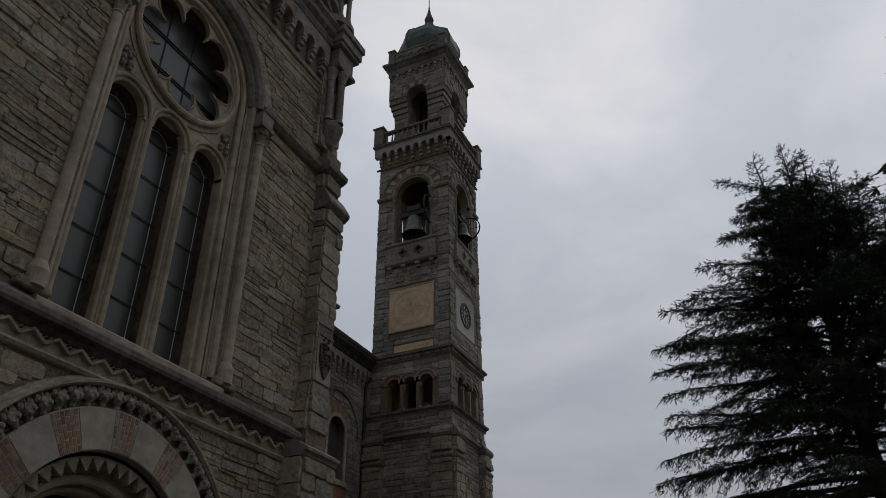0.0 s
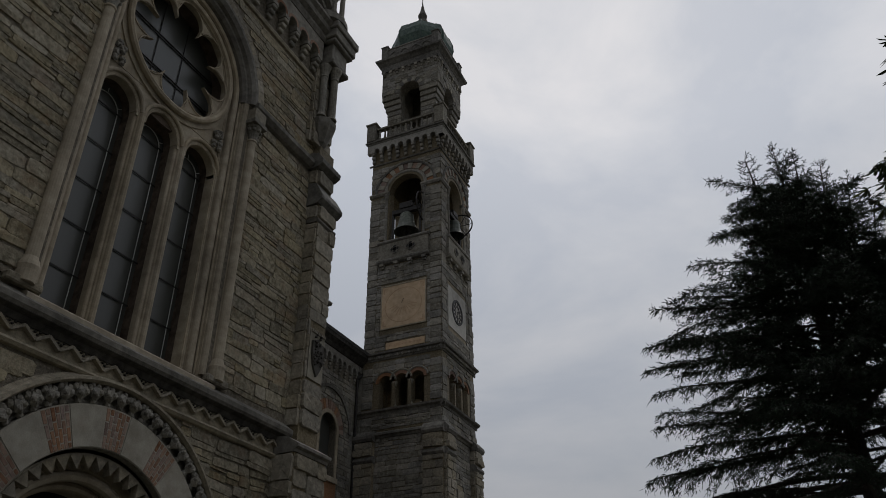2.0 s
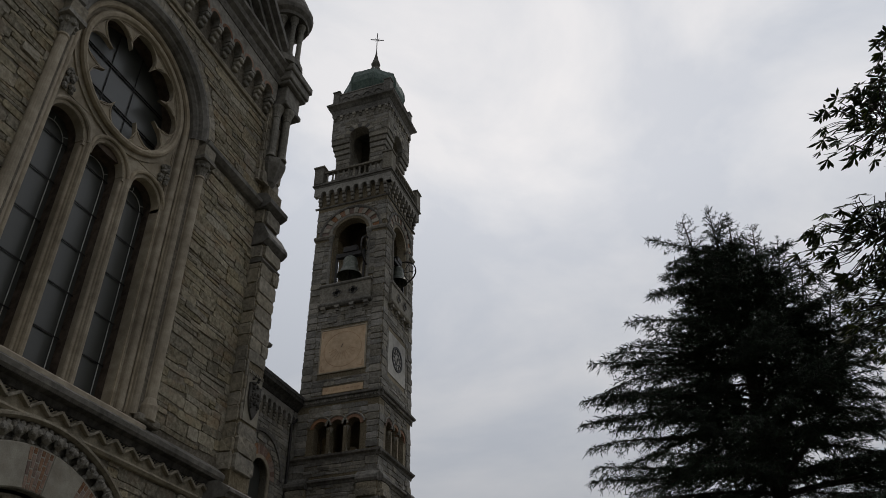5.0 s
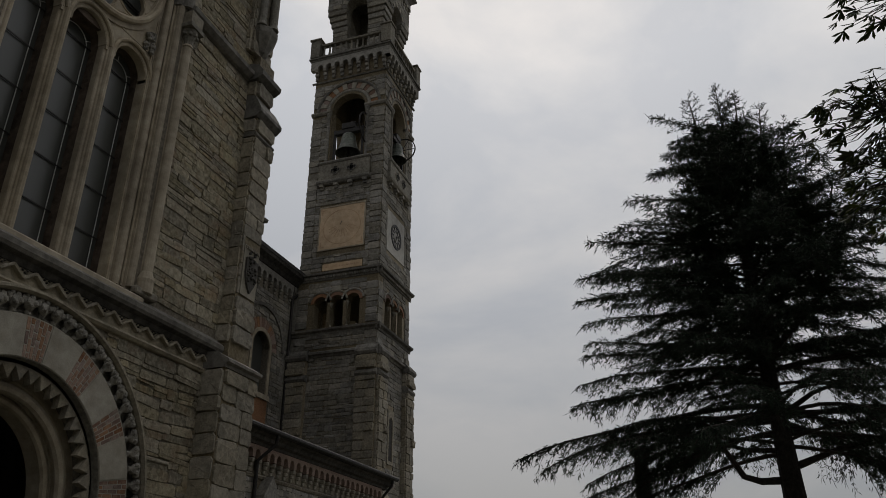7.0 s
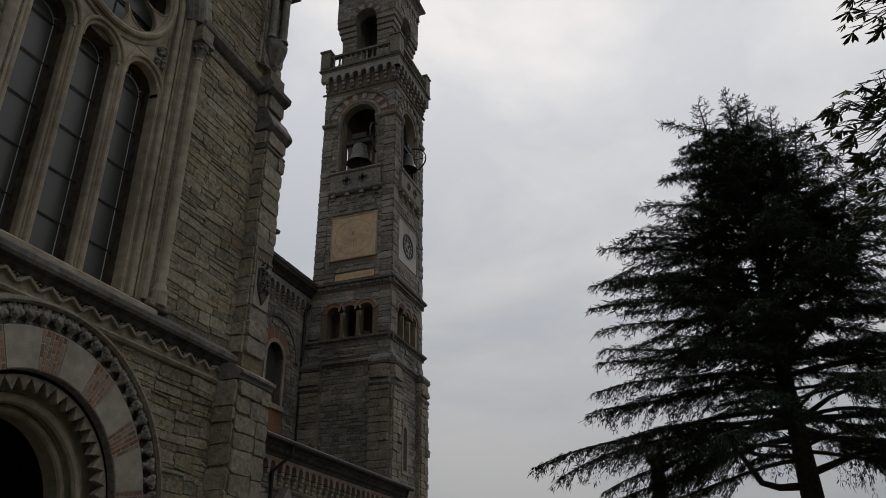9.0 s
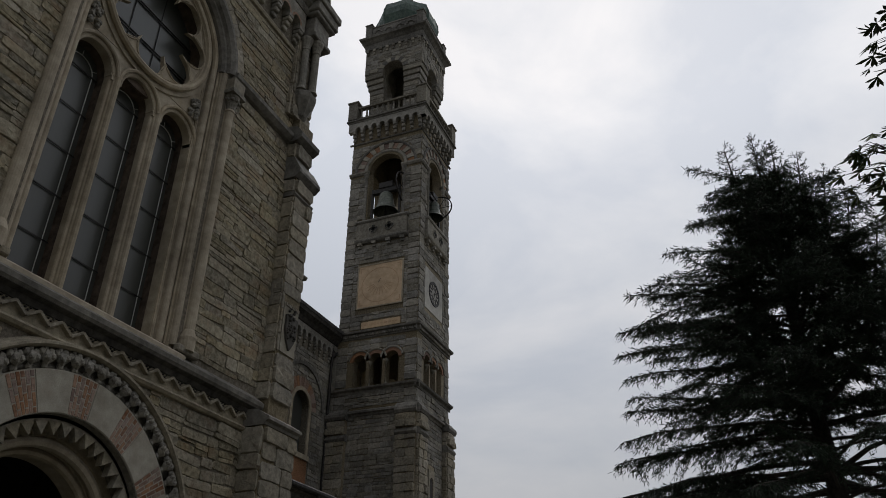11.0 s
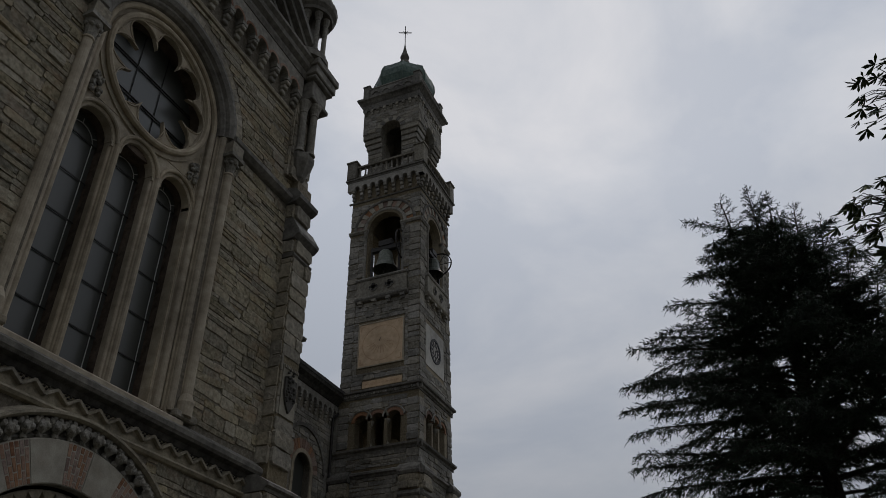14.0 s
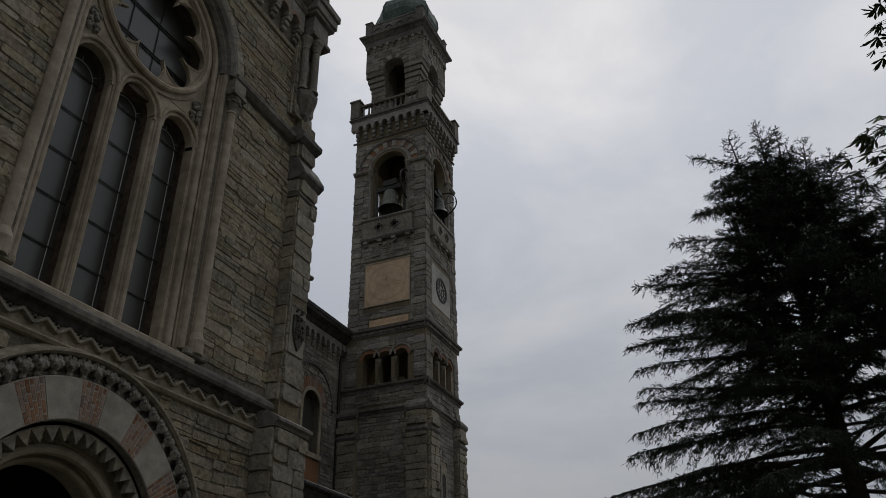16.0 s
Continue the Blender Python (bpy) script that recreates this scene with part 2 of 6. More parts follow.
def tube(bm, pts, radii, seg=7, cap=True):
    loops = []
    pts = [Vector(p) for p in pts]
    up = Vector((0.123, 0.31, 0.94))
    for i, p in enumerate(pts):
        d = (pts[min(i + 1, len(pts) - 1)] - pts[max(i - 1, 0)]).normalized()
        s = d.cross(up)
        s = s.normalized() if s.length > 1e-3 else Vector((1, 0, 0))
        t = d.cross(s)
        r = radii[i] if isinstance(radii, (list, tuple)) else radii
        loops.append([p + s * r * math.cos(2 * math.pi * k / seg) + t * r * math.sin(2 * math.pi * k / seg) for k in range(seg)])
    loop_bridge(bm, loops, cap=cap)


def wall_holes(bm, u0, u1, z0, z1, y0, y1, holes, seg=18):
    """A wall with arched openings through it; holes: (centre, half width, sill, spring), set apart along u; half None arch height is a half circle."""
    at = u0
    for c, h, sill, spring in sorted(holes):
        box(bm, at, c - h, y0, y1, z0, z1)
        if sill > z0:
            box(bm, c - h, c + h, y0, y1, z0, sill)
        arc = [(c + h * math.cos(math.pi * i / seg), spring + h * math.sin(math.pi * i / seg)) for i in range(seg + 1)]
        top = [(x, z1) for x, z in arc]
        for i in range(seg):
            prism(bm, [arc[i], arc[i + 1], top[i + 1], top[i]], y0, y1)
        at = c + h
    box(bm, at, u1, y0, y1, z0, z1)
    bmesh.ops.remove_doubles(bm, verts=bm.verts, dist=1e-4)


# unit stones with worn, uneven outlines: back 1 x 1 at y 0, hewn face at y -1
STONES = []
OUTLINE = [(-0.5, -0.36), (-0.4, -0.5), (0.02, -0.5), (0.42, -0.5), (0.5, -0.34), (0.5, 0.34), (0.38, 0.5), (-0.02, 0.5), (-0.42, 0.5), (-0.5, 0.33)]
for k in range(10):
    rnd = random.Random(100 + k)
    vs = []
    jag = [(rnd.uniform(-0.035, 0.03), rnd.uniform(-0.07, 0.06)) for _ in OUTLINE]
    for y, sx, s in ((0.0, 1.0, 1.0), (-0.6, 1.0, 0.985), (-1.0, 0.98, 0.93)):
        for (a, c), (da, dc) in zip(OUTLINE, jag):
            vs.append(((a * (1 + da)) * sx, y + (rnd.uniform(-0.3, 0.3) if y < -0.9 else 0), (c * (1 + dc)) * s))
    n = len(OUTLINE)
    vs.append((rnd.uniform(-0.2, 0.2), -1.15 + rnd.uniform(-0.25, 0.3), rnd.uniform(-0.2, 0.2)))
    fs = [(a + i, a + (i + 1) % n, a + n + (i + 1) % n, a + n + i) for a in (0, n) for i in range(n)]
    fs += [(2 * n + i, 2 * n + (i + 1) % n, 3 * n) for i in range(n)]
    STONES.append((vs, fs))


def stone_mesh(k, mat, cache={}):
    if (k, mat.name) not in cache:
        me = bpy.data.meshes.new("stone")
        me.from_pydata(STONES[k][0], [], STONES[k][1])
        me.materials.append(mat)
        cache[k, mat.name] = me
    return cache[k, mat.name]


def masonry(parent, rects, m, mat, depth, parts=0, near=None, gap=0.001, name="stone", seed=1, wave=0.012):
    """Stones (u, z, w, h) on a wall: the nearest as pieces of their own, the rest joined."""
    rnd = random.Random(seed)
    if near:
        rects = sorted(rects, key=lambda r: (r[0] - near[0]) ** 2 + (r[1] - near[1]) ** 2)
    verts, faces = [], []
    for i, (u, z, w, h) in enumerate(rects):
        k, d = rnd.randrange(10), depth * rnd.uniform(0.55, 1.25)
        crack = rnd.uniform(0.010, 0.034) if rnd.random() < 0.25 else 0.0
        d *= 2.0 if rnd.random() < 0.1 else 1.0
        mm = m @ Matrix.Translation((u + w / 2, 0, z + h / 2 + crack / 2 + wave * 1.3 * math.sin(u * 2.1 + z * 1.7) * math.sin(u * 0.9 - z * 2.3))) @ Matrix.Rotation(rnd.gauss(0, wave), 4, "Y") @ Matrix.Diagonal((w - gap, d, h - gap - crack, 1))
        if i < parts:
            ob = new(name, stone_mesh(k, mat))
            adopt(ob, parent)
            ob.matrix_basis = mm
        else:
            b = len(verts)
            verts += [tuple(mm @ Vector(v)) for v in STONES[k][0]]
            faces += [tuple(b + j for j in f) for f in STONES[k][1]]
    if faces:
        raw("masonry", verts, faces, mat, parent, kind="stuff")


def courses(u0, u1, z0, z1, hs, ws, holes=(), seed=1, split=0.0):
    """Courses of stones of random widths between u0 and u1; holes: ('r', u0, u1, z0, z1) or ('c', u, z, radius, lowest z)."""
    rnd = random.Random(seed)
    out, z = [], z0
    while z < z1 - 0.03:
        h = min(rnd.uniform(*hs), z1 - z)
        if z1 - z - h < hs[0] * 0.5:
            h = z1 - z
        cuts = []
        for q in holes:
            if q[0] == "r":
                if z + h > q[3] + 0.01 and z < q[4] - 0.01:
                    cuts.append((q[1], q[2]))
            else:
                zz = min(max(q[2], z), z + h)
                if abs(zz - q[2]) < q[3] and z + h > q[4] + 0.01:
                    s = math.sqrt(q[3] ** 2 - (zz - q[2]) ** 2)
                    cuts.append((q[1] - s, q[1] + s))
        spans, at = [], u0
        for a, b in sorted(cuts):
            if a > at:
                spans.append((at, min(a, u1)))
            at = max(at, b)
        if at < u1:
            spans.append((at, u1))
        for a, b in spans:
            u = a
            while u < b - 0.02:
                w = min(rnd.uniform(*ws), b - u)
                if b - u - w < ws[0] * 0.6:
                    w = b - u
                if rnd.random() < split and h > 0.1:
                    s = rnd.uniform(0.35, 0.65)
                    out += [(u, z, w, h * s), (u, z + h * s, w, h * (1 - s))]
                else:
                    out.append((u, z, w, h))
                u += w
        z += h
    return out

# ---- ground ----
bm = bmesh.new()
bmesh.ops.create_grid(bm, x_segments=24, y_segments=24, size=1500)
ground = part("ground", bm, GRAVEL, None, "pale gravel forecourt and open ground", kind="structure")
tagged(ground, category="ground")

I4 = Matrix.Identity(4)
CX = 7.05            # the axis of the church front
church = thing("church", "grey rubble stone church front with tall traceried window", "church", (CX, 3, 0))

# front wall: backing of mortar, with the portal and the window through it
bm = bmesh.new()
wall_holes(bm, 2.6, 11.2, -0.3, 5.6, 0.0, 0.9, [(CX, 1.52, -0.3, 2.98)], seg=32)
wall_holes(bm, 2.6, 11.2, 5.6, 15.8, 0.0, 0.9, [(CX, 1.62, 6.1, 11.78)], seg=32)
prism(bm, [(2.6, 15.8), (11.2, 15.8), (CX, 19.9)], 0.05, 0.9)
front = part("front_wall", bm, MORTAR, church, "coursed grey-brown rubble wall")

# the nave behind the front, closed and dark
bm = boxes((2.7, 3.2, 0.9, 34, -0.3, 15.6), (10.6, 11.1, 0.9, 34, -0.3, 15.6), (3.2, 10.6, 33.5, 34, -0.3, 15.6))
part("nave_wall", bm, RUBBLE, church)
bm = bmesh.new()
prism(bm, [(2.3, 15.5), (11.5, 15.5), (11.5, 15.75), (CX, 20.0), (2.3, 15.75)], 0.95, 34)
part("nave_roof", bm, SLATE, church, "grey tiled nave roof")
# entrance walls take a dark colour so the inside reads as unlit
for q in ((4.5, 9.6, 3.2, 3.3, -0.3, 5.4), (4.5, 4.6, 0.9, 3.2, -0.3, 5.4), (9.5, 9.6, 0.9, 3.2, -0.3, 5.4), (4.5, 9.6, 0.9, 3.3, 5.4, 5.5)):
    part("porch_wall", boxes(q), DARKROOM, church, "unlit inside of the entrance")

# string course under the window and zigzag band below it
bm = bmesh.new()
run(bm, 2.6, 10.85, [(0.0, 5.69), (-0.05, 5.70), (-0.08, 5.76), (-0.17, 5.79), (-0.20, 5.83), (-0.205, 5.90), (-0.17, 5.93), (-0.12, 5.97), (0.0, 6.06)])
part("string_course", bm, WEATHER, church, "weathered dark stone ledge")
# dark strip added under the lip to paint the ledge's soffit shade
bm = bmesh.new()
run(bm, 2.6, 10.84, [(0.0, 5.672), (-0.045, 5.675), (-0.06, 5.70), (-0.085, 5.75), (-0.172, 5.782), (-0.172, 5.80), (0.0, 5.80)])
part("bed_mould", bm, EAVES, church, "moulding under the ledge, coloured dark for soffit shade")
bm = bmesh.new()
run(bm, 2.6, 10.85, [(0.0, 5.36), (-0.06, 5.37), (-0.09, 5.41), (-0.06, 5.45), (-0.02, 5.46), (-0.02, 5.70), (0.0, 5.70)])
band = part("zigzag_band", bm, ASHLAR, church, "stone band carved with a zigzag")
pitch, x = 0.36, 5.97 - 0.36 * 9
bm, leafy = bmesh.new(), bmesh.new()
for xa, za, xb, zb in ((0, 5.535, pitch / 2, 5.655), (pitch / 2, 5.655, pitch, 5.535)):
    d = Vector((xb - xa, 0, zb - za)).normalized()
    n_ = Vector((-d.z, 0, d.x)) * 0.024
    loop_bridge(bm, [[(q[0] + s * n_.x, y, q[1] + s * n_.z) for s, y in ((-1, -0.02), (-0.8, -0.085), (0.8, -0.085), (1, -0.02))] for q in ((xa, za), (xb, zb))])
for dx, dz in ((0, 0.09), (-0.04, 0.12), (0.04, 0.12), (0, 0.145), (-0.075, 0.155), (0.075, 0.155), (-0.035, 0.175), (0.035, 0.175), (-0.11, 0.178), (0.11, 0.178)):
    bmesh.ops.create_icosphere(leafy, subdivisions=1, radius=0.022, matrix=Matrix.Translation((dx, -0.03, 5.505 + dz)) @ Matrix.Diagonal((1, 0.9, 0.8, 1)))
tooth_mesh, leaf_mesh = bpy.data.meshes.new("zigzag_tooth"), bpy.data.meshes.new("leaf_boss")
bm.to_mesh(tooth_mesh), leafy.to_mesh(leaf_mesh)
bm.free(), leafy.free()
# leaf bosses take the dark stone, putting the carving's shade into their colour
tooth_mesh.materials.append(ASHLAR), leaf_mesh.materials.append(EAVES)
while x < 10.55:
    for nm, me in (("zigzag_tooth", tooth_mesh), ("leaf_boss", leaf_mesh)):
        ob = adopt(new(nm, me), band)
        ob.matrix_basis = Matrix.Translation((x, 0, 0))
    x += pitch

# ---- portal ----
portal = thing("portal", "round-arched stone portal with carved hood and brick voussoirs", "", (CX, 0, 0))
adopt(portal, church)
SP = 3.0
bm = bmesh.new()
ring(bm, CX, SP, [(2.36, 0.0), (2.36, -0.14), (2.385, -0.19), (2.42, -0.19), (2.43, -0.12), (2.45, -0.1), (2.47, -0.05), (2.49, -0.04), (2.49, 0.0)], seg=64)
part("hood_mould", bm, ASHLAR, portal)
bm = bmesh.new()
ring(bm, CX, SP, [(2.10, 0.0), (2.10, -0.05), (2.13, -0.07), (2.16, -0.03), (2.34, -0.01), (2.36, 0.0)], seg=64)
part("carved_band", bm, CARVED, portal)
# curled leaves round the arch
bm = bmesh.new()
for sx, sz, y0, s in ((0.0, 0.0, -0.10, 0.062), (-0.05, 0.05, -0.085, 0.04), (0.05, 0.05, -0.085, 0.04), (0.0, -0.075, -0.07, 0.04), (0.035, 0.0, -0.14, 0.03), (-0.035, 0.0, -0.14, 0.03), (0.0, 0.085, -0.07, 0.034)):
    bmesh.ops.create_icosphere(bm, subdivisions=1, radius=s, matrix=Matrix.Translation((sx, y0, sz)) @ Matrix.Diagonal((1.0, 0.9, 1.2, 1)))
lump = bpy.data.meshes.new("carved_leaf")
bm.to_mesh(lump)
bm.free()
lump.materials.append(CARVED)
for i in range(31):
    a = math.pi * (i + 0.5) / 31
    ob = adopt(new("carved_leaf", lump), portal)
    ob.matrix_basis = Matrix.Translation((CX + 2.225 * math.cos(a), 0, SP + 2.225 * math.sin(a))) @ Matrix.Rotation(math.pi / 2 - a, 4, "Y") @ Matrix.Rotation(0.25 * math.sin(i * 7), 4, "Y") @ Matrix.Scale(1.32, 4)
# voussoirs: brick and pale stone by turns
a = 0.0
bm = bmesh.new()
ring(bm, CX, SP, rect(1.555, 2.09, -0.123, 0.3), seg=64)
part("voussoir_bed", bm, PALE, portal)
for k in range(13):
    step = 11.5 if k % 2 == 0 else (180 - 7 * 11.5) / 6
    if k % 2:
        bm = bmesh.new()
        ring(bm, CX, SP, [(1.55, 0.25), (1.55, -0.12), (1.562, -0.132), (2.075, -0.132), (2.085, -0.12), (2.085, 0.25)], a + 0.35, a + step - 0.35, seg=6)
        part("voussoir", bm, PALE, portal, "pale dressed voussoir")
    else:
        rows = 6
        for j in range(rows):
            b0, b1 = a + step * j / rows + 0.22, a + step * (j + 1) / rows - 0.22
            cut = (1.72, 1.90) if j % 2 else (1.63, 1.81, 1.99)
            rr = (1.552, *cut, 2.08)
            for r0, r1 in zip(rr, rr[1:]):
                bm = bmesh.new()
                ring(bm, CX, SP, [(r0 + 0.006, 0.0), (r0 + 0.006, -0.12), (r0 + 0.012, -0.127), (r1 - 0.012, -0.127), (r1 - 0.006, -0.12), (r1 - 0.006, 0.0)], b0, b1, seg=1)
                part("brick", bm, BRICK, portal)
    a += step
# orders stepping inward: dark reveal, saw-tooth plate, rolls
bm = bmesh.new()
ring(bm, CX, SP, [(1.545, -0.11), (1.57, -0.11), (1.57, 0.5), (1.50, 0.5), (1.50, 0.12), (1.545, 0.1)], seg=64)
part("arch_soffit", bm, CARVED, portal)
bm = bmesh.new()
ring(bm, CX, SP, [(1.475, 0.0), (1.543, 0.0), (1.543, 0.11), (1.475, 0.11)], seg=64)
part("toothed_order", bm, ASHLAR, portal)
teeth = 23
for i in range(teeth):
    bm = bmesh.new()
    a0, a1 = math.pi * i / teeth, math.pi * (i + 1) / teeth
    am = (a0 + a1) / 2
    tri = [(CX + r * math.cos(a_), SP + r * math.sin(a_)) for r, a_ in ((1.482, a0), (1.482, a1), (1.305, am))]
    prism(bm, tri, -0.008, 0.1)
    part("saw_tooth", bm, ASHLAR, portal)
for nm, rows in (("outer_roll_order", (rect(1.25, 1.55, 0.27, 0.5), roll(1.25, 0.26, 0.07), roll(1.36, 0.27, 0.022))), ("inner_roll_order", (rect(1.10, 1.28, 0.42, 0.66), roll(1.15, 0.42, 0.06), roll(1.235, 0.40, 0.02)))):
    bm = bmesh.new()
    for q in rows:
        ring(bm, CX, SP, q, seg=56)
    part(nm, bm, TRIM, portal, "smooth rolled arch moulding")
# jambs under the orders, capitals and columns
for s in (-1, 1):
    def X(r):
        return CX + s * r
    for r0, r1, y0, y1 in ((1.56, 2.09, -0.125, 0.3), (1.40, 1.56, 0.18, 0.5), (1.25, 1.42, 0.36, 0.66), (1.10, 1.28, 0.42, 0.66)):
        bm = bmesh.new()
        box(bm, *sorted((X(r0), X(r1))), y0, y1, -0.3, 2.84)
        part("jamb_step", bm, TRIM, portal)
    for r, y in ((1.475, 0.06), (1.305, 0.25)):
        bm = bmesh.new()
        lathe(bm, [(0.13, -0.3), (0.13, 0.1), (0.15, 0.14), (0.12, 0.2), (0.10, 0.26), (0.092, 2.44), (0.112, 2.46), (0.112, 2.49), (0.09, 2.51)], (X(r), y, 0), 14)
        part("column", bm, TRIM, portal)
        bm = bmesh.new()
        lathe(bm, [(0.085, 2.5), (0.095, 2.62), (0.13, 2.76), (0.16, 2.81), (0.16, 2.84)], (X(r), y, 0), 12)
        for i in range(8):
            aa = math.pi * i / 4
            for rr, zz, q in ((0.145, 2.75, 0.042), (0.115, 2.63, 0.034)):
                bmesh.ops.create_icosphere(bm, subdivisions=1, radius=q, matrix=Matrix.Translation((X(r) + rr * math.cos(aa), y + rr * math.sin(aa), zz)))
        part("capital", bm, CARVED, portal, "leaf-carved capital")
    for r0, r1, y0, y1 in ((1.56, 2.16, -0.18, 0.1), (1.34, 1.62, -0.08, 0.4), (1.17, 1.44, 0.11, 0.6), (1.08, 1.28, 0.36, 0.66)):
        bm = bmesh.new()
        lo, hi = sorted((X(r0), X(r1)))
        loop_bridge(bm, [[(lo - q, y0 - q, z), (hi + q, y0 - q, z), (hi + q, y1, z), (lo - q, y1, z)] for q, z in ((0.0, 2.83), (0.005, 2.88), (0.04, 2.905), (0.045, 2.996))])
        part("impost", bm, WEATHER, portal, "dark weathered impost ledge")
    bm = bmesh.new()
    box(bm, *sorted((X(2.1), X(2.62))), -0.30, 0.0, 2.86, 2.99, bev=0.02)
    for cx_, cz_, q in ((2.24, 2.80, 0.09), (2.44, 2.80, 0.09), (2.34, 2.70, 0.08), (2.24, 2.66, 0.05), (2.46, 2.7, 0.05), (2.34, 2.82, 0.1)):
        bmesh.ops.create_icosphere(bm, subdivisions=2, radius=q, matrix=Matrix.Translation((X(cx_), -0.08, cz_)))
    part("corbel", bm, CARVED, portal, "carved leaf corbel under the hood")

# ---- the great window ----
window = thing("tall_window", "three-light traceried window with an eight-lobed rose", "", (CX, 0.2, 6.1))
adopt(window, church)
WZ = 11.78
# two broad orders, each a roll between thin fillets, and a splay to the glass
ORDERS = ((1.615, 0.075, 0.075), (1.515, 0.15, 0.022), (1.435, 0.20, 0.062), (1.36, 0.275, 0.02), (1.72, 0.01, 0.022))
STEPS = ((1.53, 1.76, 0.085, 0.3), (1.38, 1.56, 0.20, 0.45), (1.315, 1.42, 0.27, 0.47))
bm = bmesh.new()
for r, y, q in ORDERS:
    if r < 1.55:
        ring(bm, CX, WZ, roll(r, y, q), seg=56)
for r0, r1, y0, y1 in STEPS[1:]:
    ring(bm, CX, WZ, rect(r0, r1, y0, y1), seg=56)
part("arch_moulding", bm, TRIM, window)
for s in (-1, 1):
    for r, y, q in ORDERS:
        bm = bmesh.new()
        lathe(bm, [(q, 6.2), (q, WZ)], (CX + s * r, y, 0), 14 if q > 0.05 else 8)
        part("jamb_roll", bm, TRIM, window)
    bm = bmesh.new()
    for r0, r1, y0, y1 in STEPS:
        box(bm, *sorted((CX + s * r0, CX + s * r1)), y0, y1, 6.12, WZ)
    part("jamb_moulding", bm, TRIM, window, "pale stepped jamb mouldings")
    bm = bmesh.new()
    lathe(bm, [(0.13, 6.14), (0.13, 6.3), (0.14, 6.36), (0.12, 6.42), (0.10, 6.47), (0.085, 6.5), (0.08, 10.92), (0.10, 10.94), (0.09, 10.98)], (CX + s * 1.79, -0.05, 0), 16)
    part("colonnette", bm, TRIM, window)
    bm = bmesh.new()
    lathe(bm, [(0.08, 10.96), (0.09, 11.06), (0.13, 11.2), (0.15, 11.25), (0.15, 11.3)], (CX + s * 1.79, -0.05, 0), 12)
    for i in range(8):
        aa = math.pi * i / 4
        bmesh.ops.create_icosphere(bm, subdivisions=1, radius=0.045, matrix=Matrix.Translation((CX + s * 1.79 + 0.13 * math.cos(aa), -0.05 + 0.13 * math.sin(aa), 11.19)))
    box(bm, *sorted((CX + s * 1.6, CX + s * 1.98)), -0.22, 0.0, 11.3, 11.38)
    part("capital", bm, CARVED, window, "carved leaf capital")
    bm = boxes((*sorted((CX + s * 1.63, CX + s * 1.95)), -0.18, 0.0, 11.38, 11.66))
    part("springer_block", bm, ASHLAR, window)
    bm = bmesh.new()
    box(bm, *sorted((CX + s * 1.55, CX + s * 2.06)), -0.12, 0.0, 6.08, 6.2, bev=0.02)
    part("plinth_block", bm, ASHLAR, window)
bm = bmesh.new()
ring(bm, CX, WZ, [(1.49, 0.3), (1.49, 0.09), (1.53, 0.03), (1.57, 0.02), (1.60, -0.05), (1.68, -0.10), (1.745, -0.10), (1.765, -0.06), (1.765, 0.0), (1.765, 0.3)], seg=64)
part("hood", bm, WEATHER, window, "dark weathered arched hood mould")
for i in range(23):
    a = 180 * i / 23
    bm = bmesh.new()
    ring(bm, CX, WZ, [(1.768, 0.05), (1.768, -0.018), (1.78, -0.026), (2.03, -0.026), (2.045, -0.018), (2.045, 0.05)], a + 0.12, a + 180 / 23 - 0.12, seg=3)
    part("arch_stone", bm, ASHLAR, window)
# sloping sill
bm = bmesh.new()
run(bm, CX - 1.75, CX + 1.75, [(0.61, 6.30), (0.42, 6.235), (0.24, 6.19), (0.235, 6.165), (0.12, 6.13), (0.115, 6.10), (0.0, 6.075), (-0.09, 6.06), (-0.12, 6.03), (-0.12, 5.955), (0.61, 5.955)])
part("sill", bm, TRIM, window, "stepped sandstone sill")
# tracery plate
LC, LH = (CX - 0.95, CX, CX + 0.95), 0.365
bm = bmesh.new()
wall_holes(bm, CX - 1.34, CX + 1.34, 9.9, 10.5, 0.29, 0.45, [(c, LH, 9.9, 9.97) for c in LC], seg=20)
n_ = 56
for i in range(n_):
    ua, ub = CX - 1.34 + 2.68 * i / n_, CX - 1.34 + 2.68 * (i + 1) / n_
    za, zb = (WZ - math.sqrt(max(0.0, 1.28 ** 2 - (u - CX) ** 2)) for u in (ua, ub))
    prism(bm, [(ua, 10.5), (ub, 10.5), (ub, max(zb, 10.51)), (ua, max(za, 10.51))], 0.28, 0.45)
part("tracery_head", bm, TRIM, window)
for c in (CX - 0.475, CX + 0.475, CX - 1.325, CX + 1.325):
    bm = bmesh.new()
    if abs(c - CX) < 1:
        # front roll, hollow, fillet and splay, as one moulded upright
        half_ = [(0.0, 0.215), (0.03, 0.225), (0.045, 0.25), (0.05, 0.275), (0.066, 0.29), (0.072, 0.315), (0.10, 0.325), (0.112, 0.345), (0.112, 0.45)]
        sec = half_ + [(-u, y) for u, y in half_[::-1][:-1]]
        loop_bridge(bm, [[(c + u, y, z) for u, y in sec] for z in (6.2, 9.98)])
        part("mullion", bm, TRIM, window, "pale moulded mullion")
    else:
        box(bm, c - 0.015, c + 0.015, 0.29, 0.45, 6.2, 9.9)
        part("mullion", bm, TRIM, window)
